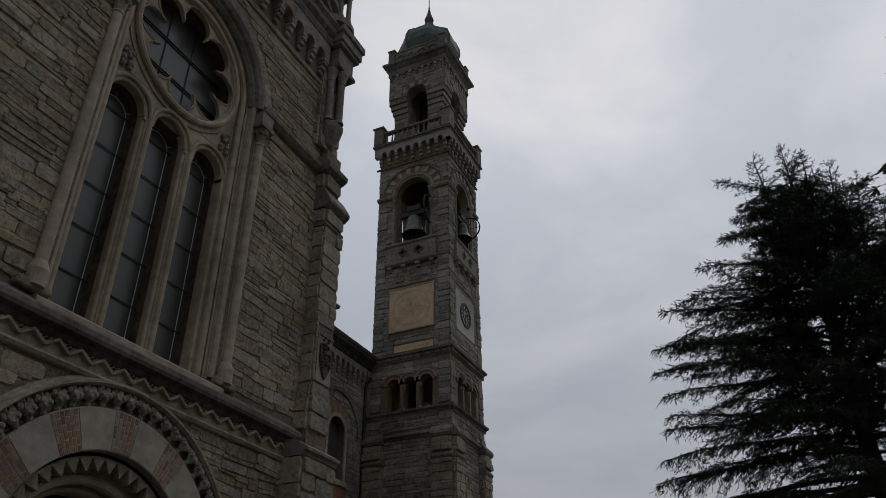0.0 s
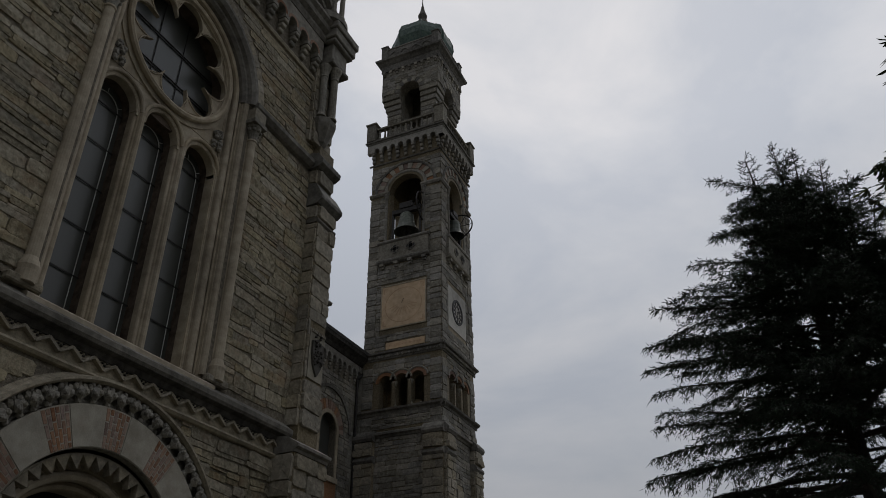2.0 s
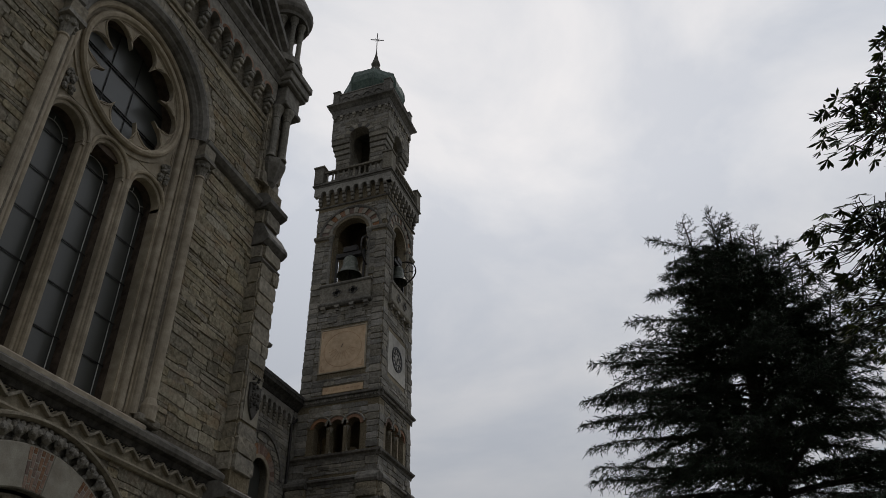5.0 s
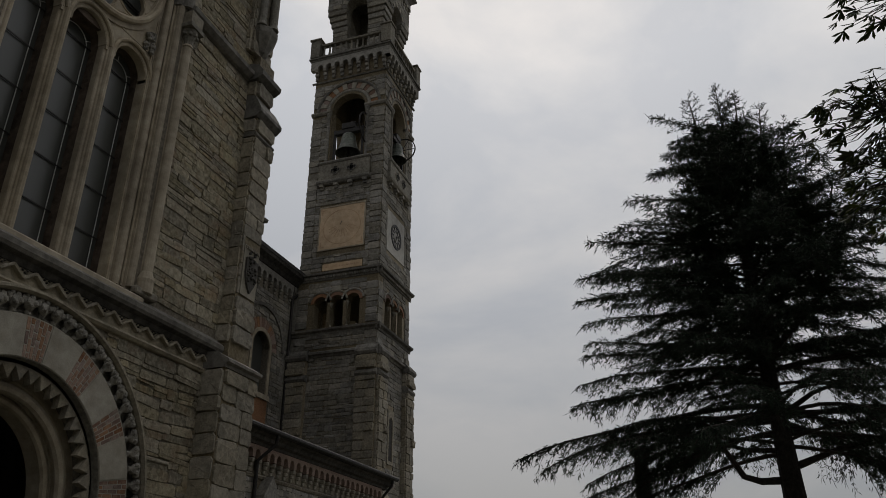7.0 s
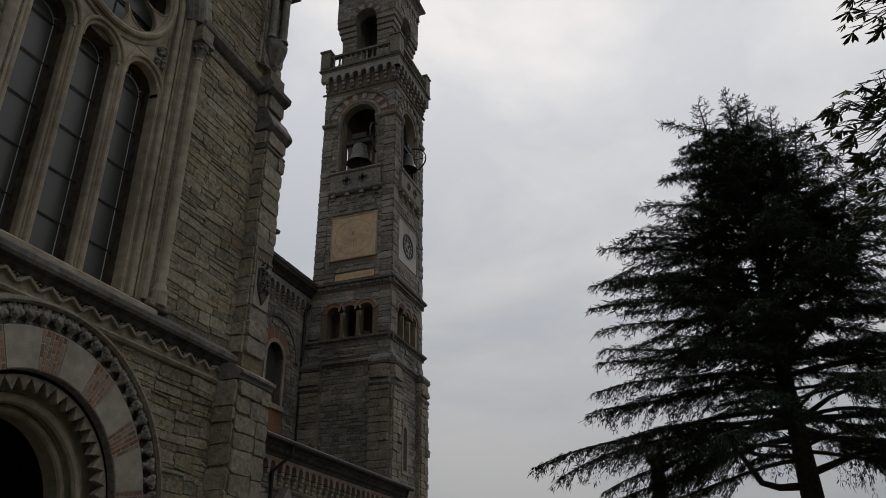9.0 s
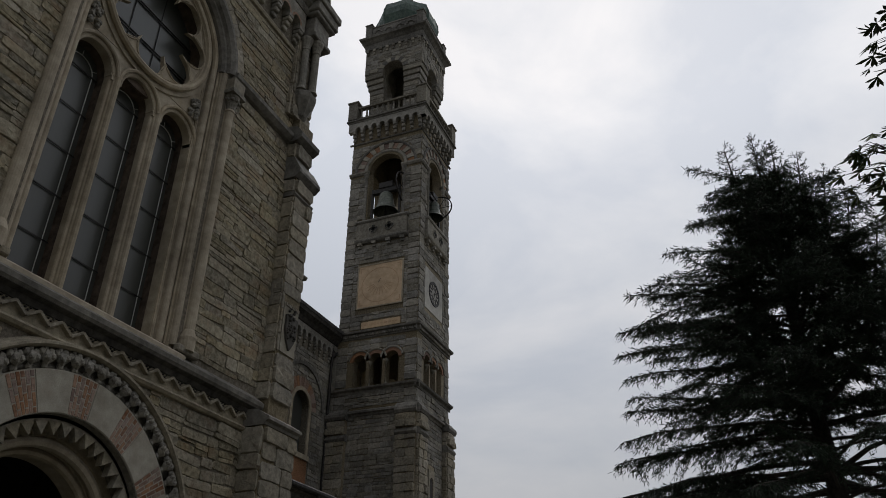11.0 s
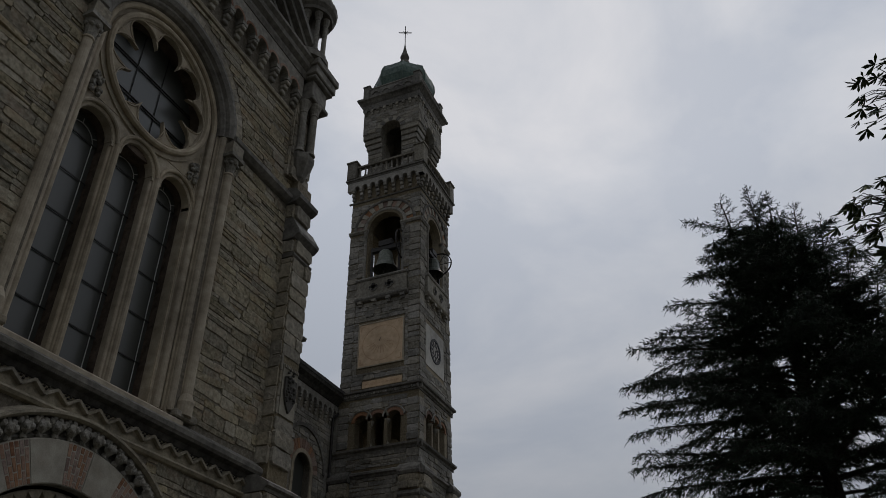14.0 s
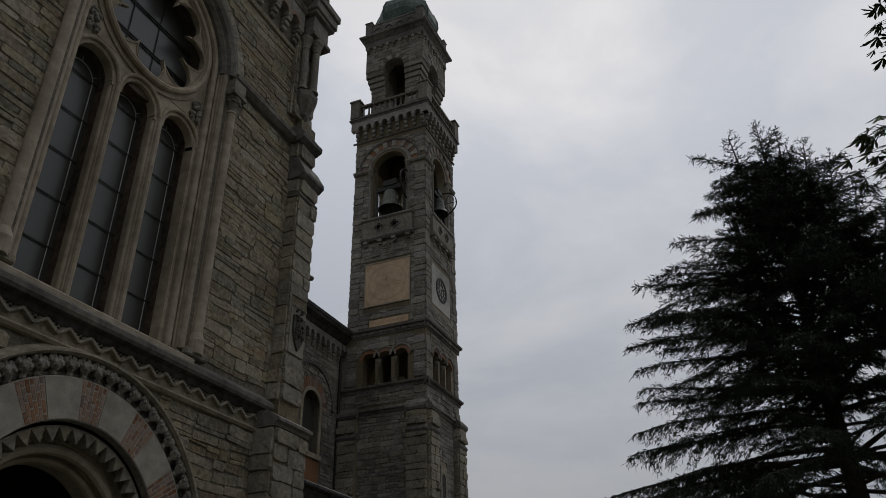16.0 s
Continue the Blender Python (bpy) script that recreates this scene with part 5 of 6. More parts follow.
# ---- trees and shrubs ----
def blades(name, P, D, L, W, mat, parent, kind="", seed=0):
    """Small pointed sprays: two crossed diamonds each, from P along D, of length L and width W."""
    g = np.random.default_rng(seed)
    n = len(P)
    side = np.cross(D, g.normal(size=(n, 3)))
    side /= np.linalg.norm(side, axis=1)[:, None] + 1e-9
    other = np.cross(D, side)
    V, F = [], []
    for s in (side, other):
        a, b = P, P + D * L[:, None]
        m1 = P + D * (L * 0.45)[:, None] + s * W[:, None]
        m2 = P + D * (L * 0.45)[:, None] - s * W[:, None]
        V.append(np.stack([a, m1, b, m2], 1).reshape(-1, 3))
    verts = np.concatenate(V)
    me = bpy.data.meshes.new(name)
    nq = len(verts) // 4
    me.vertices.add(len(verts))
    me.vertices.foreach_set("co", verts.astype(np.float32).ravel())
    me.loops.add(nq * 4)
    me.loops.foreach_set("vertex_index", np.arange(nq * 4, dtype=np.int32))
    me.polygons.add(nq)
    me.polygons.foreach_set("loop_start", np.arange(0, nq * 4, 4, dtype=np.int32))
    me.update(calc_edges=True)
    me.materials.append(mat)
    ob = adopt(new(name, me), parent)
    return tagged(ob, kind=kind)


def lerp(table, z):
    return float(np.interp(z, [a for a, b in table], [b for a, b in table]))


def cedar(base, height, reach, boughs, leaders, seed):
    """boughs: (reach, azimuth, height at the trunk, height at the tip) of the long outer limbs; the rest fill the crown."""
    rnd = random.Random(seed)
    tree = thing("cedar_tree", "tall dark cedar with tiered drooping limbs", "tree", base)
    b = Vector(base)
    bm = bmesh.new()
    zs = (-0.2, 0.4, 1.5, 4, 6, 9, 12, height - 2.0)
    tube(bm, [b + Vector((0.05 * math.sin(z * 0.9), 0.08 + 0.06 * math.cos(z * 0.7), z)) for z in zs], [0.52, 0.39, 0.345, 0.29, 0.24, 0.19, 0.13, 0.05], 12)
    part("trunk", bm, BARK, tree, "thick dark trunk")
    P, D, L, W = [], [], [], []

    def tuft(p, d, n, spread, drop, l0, l1, w=0.015):
        for _ in range(n):
            v = Vector((d.x + rnd.gauss(0, 0.45), d.y + rnd.gauss(0, 0.45), d.z + rnd.gauss(-drop, 0.35))).normalized()
            P.append(p + Vector((rnd.gauss(0, spread), rnd.gauss(0, spread), rnd.gauss(0, spread * 0.6))))
            D.append(v)
            L.append(rnd.uniform(l0, l1))
            W.append(w * rnd.uniform(0.6, 1.25))

    def plume(limb, pts, bare, drop, wide, hang, fine=False):
        """Twigs to both sides of a limb, shorter towards its tip, with needles along them and a fringe below."""
        n = len(pts) - 1
        length = sum((q - p).length for p, q in zip(pts, pts[1:]))
        m = max(3, int(length * 9))
        w = 0.008 if fine else 0.013
        for j in range(m):
            s = bare + (1 - bare) * (j + rnd.random()) / m
            i = min(int(s * n), n - 1)
            p = pts[i].lerp(pts[i + 1], s * n - i)
            out = (pts[i + 1] - pts[i]).normalized()
            sl = wide * (0.14 + 1.0 * (1 - s) ** 0.8) * rnd.uniform(0.4, 1.25)
            ang = math.atan2(out.y, out.x) + (1 if j % 2 else -1) * rnd.uniform(0.3, 1.05)
            dirn = Vector((math.cos(ang), math.sin(ang), out.z + rnd.uniform(-0.25, 0.15)))
            end = p + dirn * sl + Vector((0, 0, -hang * sl * rnd.uniform(0.25, 1.0)))
            mid = p.lerp(end, 0.55) + Vector((0, 0, 0.14 * hang * sl))
            tube(limb, [p, mid, end], [0.011, 0.007, 0.003], 3, cap=False)
            k = max(2, int(sl * 10))
            for q in range(k):
                u = (q + rnd.random()) / k
                pt = p.lerp(mid, u / 0.55) if u < 0.55 else mid.lerp(end, (u - 0.55) / 0.45)
                tuft(pt, dirn * 0.75, 2 if fine else 5, 0.02 if fine else 0.045, drop, 0.07, 0.19, w)
            if not fine:
                tuft(end, dirn * 0.45, 3, 0.02, 0.3 + 0.6 * hang, 0.12, 0.3, 0.009)
        m = int(length * (1 - bare) * 10)
        for j in range(m):
            s = bare + (1 - bare) * (j + rnd.random()) / m
            i = min(int(s * n), n - 1)
            p = pts[i].lerp(pts[i + 1], s * n - i)
            out = (pts[i + 1] - pts[i]).normalized()
            tuft(p, out * 0.5, 2 if fine else 4, 0.02, drop + 0.5 * hang, 0.08, 0.16 if fine else 0.3, w)
        tuft(pts[-1], (pts[-1] - pts[-2]).normalized(), 3, 0.01, 0.05, 0.08, 0.17, 0.007)

    def arch(start, az, length, z_tip, bow, wob, tip=0.0, n=10):
        """A limb from start to a tip at height z_tip, bowed upward on the way; tip: how far the end flicks up."""
        out = []
        for i in range(n + 1):
            s = i / n
            a = az + wob * s * s
            out.append(Vector((start.x + math.cos(a) * length * s, start.y + math.sin(a) * length * s,
                               start.z + (z_tip - start.z) * s + bow * length * math.sin(math.pi * s ** 0.8) + tip * s ** 4 + 0.022 * length * s * math.sin(7 * s + az * 5))))
        return out

    def limb(pts, r0, bare, drop, wide, hang, fine=False):
        bm = bmesh.new()
        n = len(pts) - 1
        tube(bm, pts, [r0 * (1 - 0.9 * i / n) + 0.004 for i in range(n + 1)], 6)
        plume(bm, pts, bare, drop, wide, hang, fine)
        part("limb", bm, BARK, tree)

    for ln, az, z0, z1 in boughs:
        low = z1 < 8
        limb(arch(b + Vector((0, 0, z0)), az, ln, z1, 0.05 if low else 0.035, rnd.uniform(-0.1, 0.1), -0.05), 0.015 + 0.009 * ln, 0.3 if low else 0.16, 0.4 if low else 0.25, min(1.35, 0.29 * ln), 0.8 if low else 0.42)
    z, az = 5.6, 1.9
    while z < 15.9:
        ln = lerp(reach, z) * rnd.choice((0.45, 0.6, 0.74, 0.86, 0.95, 1.0))
        low = z < 7.4
        up = rnd.uniform(-0.16, 0.02) if low else rnd.uniform(-0.1, 0.1) if z < 11.5 else rnd.uniform(0.05, 0.3)
        limb(arch(b + Vector((0, 0, z - up * ln * 0.5)), az, ln, z + up * ln * 0.5, 0.045, rnd.uniform(-0.3, 0.3), -0.04), 0.012 + 0.007 * ln, 0.34 if low else 0.1, 0.35 if low else 0.22, min(1.45, 0.31 * ln + 0.1), 0.8 if low else 0.4)
        az += 2.39996 + rnd.uniform(-0.35, 0.35)
        z += 0.11 if low else 0.066 if z < 13 else 0.08
    # upright leaders, each with short twigs that sweep out and flick up
    for lx, ly, lz in leaders:
        p0, p1 = b + Vector((lx * 0.6, ly * 0.6, lz - 4.0)), b + Vector((lx, ly, lz))
        bm = bmesh.new()
        tube(bm, [b + Vector((0, 0, lz - 5.6)), p0, p0.lerp(p1, 0.5), p1 - Vector((0, 0, 0.1)), p1 + Vector((0, -0.14, 0.02))], [0.1, 0.07, 0.045, 0.012, 0.004], 6)
        part("leader", bm, BARK, tree)
        for j in range(46):
            s = (j + rnd.random()) / 46
            q = p0.lerp(p1, s)
            ln = 0.13 + 1.1 * (1 - s) ** 0.9 * rnd.uniform(0.5, 1.05)
            limb(arch(q, rnd.uniform(0, 6.283), ln, q.z + ln * rnd.uniform(0.1, 0.5), -0.02, rnd.uniform(-0.3, 0.3), 0.18 * ln + 0.03, 6), 0.009, 0.03, 0.08, 0.09 + 0.24 * ln, 0.05, s > 0.62)
    # bent bare limbs low on the trunk
    for pts, radii in (([(0, 0.2, 4.75), (-0.2, 0.75, 4.72), (-0.3, 1.15, 4.85), (-0.4, 1.5, 5.5), (-0.5, 1.75, 6.1), (-0.7, 2.3, 6.5)], [0.11, 0.09, 0.08, 0.065, 0.05, 0.03]),
                       ([(0, 0.2, 5.5), (-0.1, 1.0, 5.55), (-0.2, 2.0, 5.9), (-0.2, 3.0, 6.3)], [0.075, 0.06, 0.045, 0.03]),
                       ([(0, 0.2, 6.25), (0.1, 0.9, 6.25), (0.2, 1.7, 6.45)], [0.07, 0.055, 0.04]),
                       ([(0, -0.2, 5.1), (0.2, -1.3, 5.5), (0.3, -2.4, 5.6)], [0.1, 0.07, 0.04]),
                       ([(0, -0.2, 6.5), (0.1, -0.9, 6.95), (0.2, -1.6, 7.2)], [0.08, 0.06, 0.04])):
        bm = bmesh.new()
        tube(bm, [b + Vector(p) for p in pts], radii, 8)
        part("bare_limb", bm, BARK, tree)
    blades("crown", np.array(P), np.array(D), np.array(L), np.array(W), NEEDLE, tree, "stuff", seed)
    return tree


cedar((21.9, -9.8, 0), 17.0, [(5, 6.0), (6.4, 5.4), (7.5, 4.7), (9, 4.8), (10.5, 4.6), (12, 4.0), (13.2, 2.9), (14.5, 2.1), (15.5, 1.5), (16, 1.0)],
      [(7.1, 1.60, 6.6, 5.65), (5.9, 1.45, 5.9, 4.45), (4.9, 1.68, 5.4, 3.85), (6.3, 1.75, 6.4, 5.3), (5.5, 1.5, 7.2, 7.15), (5.1, 1.66, 7.6, 7.6), (5.0, 1.42, 8.2, 8.6), (4.9, 1.6, 9.2, 9.6),
       (5.2, 1.52, 9.8, 10.5), (4.9, 1.72, 10.2, 10.9), (4.5, 1.55, 11.2, 12.15), (4.1, 1.4, 11.8, 12.4), (3.2, 1.6, 12.7, 13.45), (2.45, 1.5, 13.7, 14.5), (2.1, 1.62, 15.2, 16.2), (1.9, 1.5, 14.6, 15.0),
       (6.6, -1.5, 6.4, 5.2), (5.6, -1.3, 6.0, 4.3), (6.2, -1.75, 7.6, 7.3), (6.0, -1.45, 9.0, 9.3), (5.6, -1.6, 10.4, 11.0), (5.0, -1.5, 11.6, 12.2), (6.0, -0.6, 6.2, 5.0), (5.6, 2.7, 6.2, 5.0), (5.4, -2.6, 6.4, 5.1), (4.2, -1.6, 5.6, 4.0), (4.9, -1.9, 5.9, 4.6), (3.6, -1.2, 6.1, 4.9), (3.2, -1.7, 6.4, 5.3), (5.2, 1.55, 6.3, 4.9), (4.2, 1.8, 6.0, 4.5), (3.8, 1.3, 6.5, 5.3)],
      [(0.0, 0.05, 17.05), (0.05, 0.92, 16.95), (-0.05, -0.45, 16.5), (-0.1, -1.1, 16.0), (0.0, -1.7, 15.35), (0.3, -2.2, 14.5), (0.1, -2.75, 13.6), (-0.3, 1.5, 14.7)], 7)


def chestnut(base, puffs, seed):
    rnd = random.Random(seed)
    tree = thing("chestnut_tree", "horse chestnut with broad fingered leaves hanging over", "tree", base)
    b = Vector(base)
    bm = bmesh.new()
    tube(bm, [b + Vector((0, 0, -0.2)), b + Vector((0, 0, 1)), b + Vector((0.1, 0.1, 3.5)), b + Vector((0, 0.3, 6)), b + Vector((0, 0.2, 10))], [0.5, 0.36, 0.3, 0.22, 0.06], 12)
    part("trunk", bm, BARK, tree)
    verts, faces = [], []
    def leaf(p, d, size):
        """Five to seven leaflets spread like fingers."""
        up = Vector((rnd.gauss(0, 0.35), rnd.gauss(0, 0.35), 1)).normalized()
        d = (d - up * d.dot(up)).normalized()
        s = d.cross(up)
        k = rnd.choice((5, 5, 6, 7))
        for i in range(k):
            a = (i - (k - 1) / 2) * rnd.uniform(0.5, 0.62)
            ln = size * (1 - 0.28 * abs(a) / 1.5) * rnd.uniform(0.85, 1.1)
            o = d * math.cos(a) + s * math.sin(a)
            o = (o + Vector((0, 0, -rnd.uniform(0.15, 0.75)))).normalized()
            t = o.cross(up).normalized() * ln * 0.135
            n_ = o.cross(t).normalized() * ln * 0.05
            c = len(verts)
            for u, w in ((0, 0.05), (0.35, 0.6), (0.68, 1.0), (1.0, 0.0)):
                if w == 0.0:
                    verts.append(p + o * ln)
                else:
                    verts.extend((p + o * ln * u + t * w + n_, p + o * ln * u, p + o * ln * u - t * w + n_))
            for r in (0, 3):
                faces.extend(((c + r, c + r + 1, c + r + 4, c + r + 3), (c + r + 1, c + r + 2, c + r + 5, c + r + 4)))
            faces.extend(((c + 6, c + 7, c + 9), (c + 7, c + 8, c + 9)))
    for cx, cy, cz, rx, ry, rz, n in puffs:
        c = Vector((cx, cy, cz))
        tw = bmesh.new()
        root = b + Vector((0, 0, max(3.0, cz * 0.62)))
        tube(tw, [root, root.lerp(c, 0.5) + Vector((0, 0, 0.4)), c], [0.09, 0.05, 0.02], 6)
        for _ in range(int(n * 1.3)):
            while True:
                v = Vector((rnd.uniform(-1, 1), rnd.uniform(-1, 1), rnd.uniform(-1, 1)))
                if v.length < 1:
                    break
            p = c + Vector((v.x * rx, v.y * ry, v.z * rz))
            d = Vector((v.x + rnd.gauss(0, 0.3), v.y + rnd.gauss(0, 0.3) + 0.25, 0)).normalized()
            q = p - d * 0.18 + Vector((0, 0, 0.03))
            tube(tw, [c.lerp(p, 0.45), q, p], [0.009, 0.006, 0.003], 4, cap=False)
            leaf(p, d, rnd.uniform(0.12, 0.235))
        part("branch", tw, BARK, tree)
    raw("crown", verts, faces, LEAF, tree, kind="stuff")


chestnut((9.8, -14.6, 0), [
    (8.75, -11.2, 8.65, 0.8, 0.95, 0.62, 130), (8.7, -12.0, 9.4, 0.9, 0.9, 0.8, 200), (8.9, -10.6, 7.05, 0.7, 1.0, 0.5, 130), (8.9, -10.9, 6.1, 0.9, 1.15, 0.75, 220),
    (9.2, -12.2, 7.4, 1.2, 1.2, 1.2, 320), (9.3, -12.0, 5.0, 1.1, 1.0, 0.8, 200), (9.6, -13.4, 9.2, 1.6, 1.3, 1.6, 280), (9.6, -15.5, 8.0, 2.2, 1.8, 2.6, 300), (9.4, -14, 6.2, 1.8, 1.6, 1.4, 260)], 11)


def shrub(name, label, base, r, h, n, mat, seed, clipped):
    g = np.random.default_rng(seed)
    ob = thing(name, label, "shrub", base)
    rnd = random.Random(seed)
    bm = bmesh.new()
    for i in range(7):
        a = 2 * math.pi * i / 7
        tube(bm, [(base[0], base[1], base[2]), (base[0] + r * 0.4 * math.cos(a), base[1] + r * 0.4 * math.sin(a), base[2] + h * 0.4), (base[0] + r * 0.65 * math.cos(a), base[1] + r * 0.65 * math.sin(a), base[2] + h * 0.72)], [0.04, 0.025, 0.01], 5)
    part("stems", bm, BARK, ob)
    v = g.normal(size=(n, 3))
    v /= np.linalg.norm(v, axis=1)[:, None]
    lump = 1 + (0.05 if clipped else 0.2) * np.sin(v[:, 0] * 7 + seed) * np.sin(v[:, 1] * 6) * np.sin(v[:, 2] * 8 + 1)
    rad = lump * g.uniform(0.62, 1.0, n) ** 0.45
    P = np.array(base) + np.stack([v[:, 0] * r * rad, v[:, 1] * r * rad, h * 0.5 + v[:, 2] * h * 0.5 * rad], 1)
    D = v + g.normal(size=(n, 3)) * 0.7
    D /= np.linalg.norm(D, axis=1)[:, None]
    blades("leaves", P, D, g.uniform(0.04, 0.09, n), g.uniform(0.011, 0.022, n), mat, ob, "stuff", seed)


shrub("box_shrub", "clipped rounded green shrub beside the portal", (3.75, -2.75, 0), 0.75, 2.15, 16000, SHRUB, 1, True)
shrub("box_shrub", "clipped rounded green shrub beside the portal", (5.4, -4.35, 0), 0.62, 1.93, 14000, SHRUB, 2, True)
shrub("leafy_bush", "loose dark green bush beside the wall", (12.85, -0.55, 0), 0.85, 2.62, 9000, SHRUB, 3, False)

# ---- low chapel behind the cedar ----
chapel = thing("small_chapel", "low plastered building with a clay tile hip roof", "building", (33, -9, 0))
part("chapel_wall", boxes((30.0, 36, -12.1, -5.6, -0.3, 3.7)), CHAPEL, chapel, "grey-green plastered wall")
part("chapel_cornice", boxes((29.85, 36, -12.25, -5.45, 3.42, 3.52), (29.7, 36.2, -12.4, -5.3, 3.72, 3.82), bev=0.02), CHAPEL, chapel)
bm = bmesh.new()
e = [(29.45, -12.6, 3.80), (29.45, -5.15, 3.80), (36.4, -5.15, 3.80), (36.4, -12.6, 3.80)]
r = [(33, -8.3, 5.02), (33, -5.15, 4.95)]
vs = [bm.verts.new(p) for p in e + r]
for q in ((0, 1, 5, 4), (1, 2, 5), (2, 3, 4, 5), (3, 0, 4), (0, 3, 2, 1)):
    bm.faces.new([vs[i] for i in q])
roof = part("chapel_roof", bm, ROOF, chapel, "weathered clay tile roof")
tile = bmesh.new()
loop_bridge(tile, [[(0.0, -0.09, 0.0), (0.0, -0.05, 0.055), (0.0, 0.05, 0.055), (0.0, 0.09, 0.0)], [(0.42, -0.075, 0.03), (0.42, -0.04, 0.075), (0.42, 0.04, 0.075), (0.42, 0.075, 0.03)]], cap=True)
tile_mesh = bpy.data.meshes.new("roof_tile")
tile.to_mesh(tile_mesh)
tile.free()
tile_mesh.materials.append(ROOF)
slope = math.atan2(1.2, 3.55)
for j in range(9):
    for i in range(38):
        y, x = -12.45 + 0.19 * i, 29.42 + 0.39 * j
        if y > -8.3 or (y + 12.6) / 4.3 > (x - 29.45) / 3.55:
            if y < -5.2:
                ob = adopt(new("roof_tile", tile_mesh), roof)
                ob.matrix_basis = Matrix.Translation((x, y, 3.80 + (x - 29.45) * math.tan(slope))) @ Matrix.Rotation(-slope, 4, "Y")
bm = bmesh.new()
tube(bm, [(33, -5.1, 5.0), (33, -8.3, 5.08)], 0.11, 8)
tube(bm, [(33, -8.3, 5.08), (29.5, -12.55, 3.86)], 0.11, 8)
part("ridge_tiles", bm, ROOF, chapel)
bm = bmesh.new()
box(bm, 32.9, 33.1, -8.4, -8.2, 5.05, 5.25)
box(bm, 32.85, 33.15, -8.45, -8.15, 5.25, 5.3)
part("ridge_finial", bm, WEATHER, chapel)
# flat dark plates stand in for unlit arched openings
for y in (-6.3, -9.2):
    bm = bmesh.new()
    pts = [(y - 0.55, 1.2), (y + 0.55, 1.2), (y + 0.55, 1.85)] + [(y + 0.55 * math.cos(t), 1.85 + 0.6 * math.sin(t)) for t in np.linspace(0, math.pi, 12)][1:]
    prism(bm, pts, -0.02, 0.02)
    part("arched_window", bm, DARKROOM, chapel, "dark arched opening", m=Matrix.Translation((29.99, 0, 0)) @ Matrix.Rotation(math.pi / 2, 4, "Z"))
sign = tagged(part("wall_sign", boxes((29.94, 29.99, -8.15, -7.35, 2.55, 2.98), bev=0.005), PAINT, None), "pale rectangular wall sign with illegible lettering", "sign")
for j in range(3):
    u = -8.08
    rnd = random.Random(j)
    while u < -7.5:
        w = rnd.uniform(0.06, 0.16)
        part("text_bar", boxes((29.932, 29.941, u, min(u + w, -7.42), 2.85 - 0.12 * j, 2.9 - 0.12 * j)), IRON, sign)
        u += w + 0.04

# ---- dark pillar before the chapel ----
pillar = thing("stone_pillar", "tall dark stone pillar with a pale collar", "pillar", (24.2, -5.87, 0))
for nm, mat, prof in (("lower_shaft", WEATHER, [(0.25, -0.2), (0.22, 0.6), (0.19, 2.0), (0.22, 4.05)]), ("collar", ASHLAR, [(0.22, 4.05), (0.29, 4.08), (0.29, 4.16), (0.23, 4.2)]), ("upper_shaft", BARK, [(0.24, 4.18), (0.25, 4.9), (0.2, 5.8), (0.2, 5.95), (0.31, 6.05), (0.3, 6.2), (0.14, 6.26)])):
    bm = bmesh.new()
    lathe(bm, prof, (24.2, -5.9, 0), 14)
    part(nm, bm, mat, pillar, "pale stone collar" if nm == "collar" else "")

# ---- houses beyond ----
def gable_house(name, label, corner, turn, w, d, eave, rise, wall_mat, roof_mat):
    """Ridge along local y; gable end at local y 0, w wide."""
    h = thing(name, label, "house", corner)
    h.matrix_basis = Matrix.Translation(corner) @ Matrix.Rotation(radians(turn), 4, "Z")
    def own(n, bm, mat, lab=""):
        ob = part(n, bm, mat, None, lab)
        ob.parent = h
        return ob
    bm = bmesh.new()
    prism(bm, [(-w / 2, -0.3), (w / 2, -0.3), (w / 2, eave), (0, eave + rise), (-w / 2, eave)], 0, d)
    own("house_wall", bm, wall_mat)
    for s in (-1, 1):
        bm = bmesh.new()
        a, b = (0, eave + rise + 0.12), (s * (w / 2 + 0.6), eave + 0.12 - 0.6 * rise / (w / 2))
        prism(bm, [a, b, (b[0], b[1] - 0.16), (a[0], a[1] - 0.16)], -0.7, d + 0.7)
        own("roof_slope", bm, roof_mat)
        bm = bmesh.new()
        prism(bm, [a, b, (b[0], b[1] - 0.22), (a[0], a[1] - 0.22)], -0.78, -0.68)
        own("barge_board", bm, PAINT if wall_mat is RENDER else DARKWOOD)
        n = int(math.hypot(b[0] - a[0], b[1] - a[1]) / 0.36)
        bm = bmesh.new()
        for i in range(n):
            q = (i + 0.5) / n
            x, z = a[0] + (b[0] - a[0]) * q, a[1] + (b[1] - a[1]) * q
            box(bm, x - 0.03, x + 0.03, -0.7, d + 0.7, z, z + 0.045)
        tagged(own("tile_courses", bm, roof_mat), kind="stuff")
    return h, own


h1, own = gable_house("dark_roofed_house", "house with dark grey tiled gable roof", (60.3, 6.4, 0), -24, 7.6, 10, 3.1, 3.0, DARKWOOD, SLATE)
h1.matrix_basis = Matrix.Translation((58.8, 8.3, 0)) @ Matrix.Rotation(radians(-75), 4, "Z") @ Matrix.Rotation(radians(75 - 14), 4, "Z")
h2, own2 = gable_house("plastered_house", "plastered house with a low grey tiled roof", (58.2, 7.0, 0), -106, 7.4, 24, 3.1, 1.55, RENDER, SLATE)
for x in (-1.5, 1.2):
    own2("window", boxes((x - 0.5, x + 0.5, -0.04, 0.0, 1.2, 2.6)), DARKROOM, "dark shuttered window")
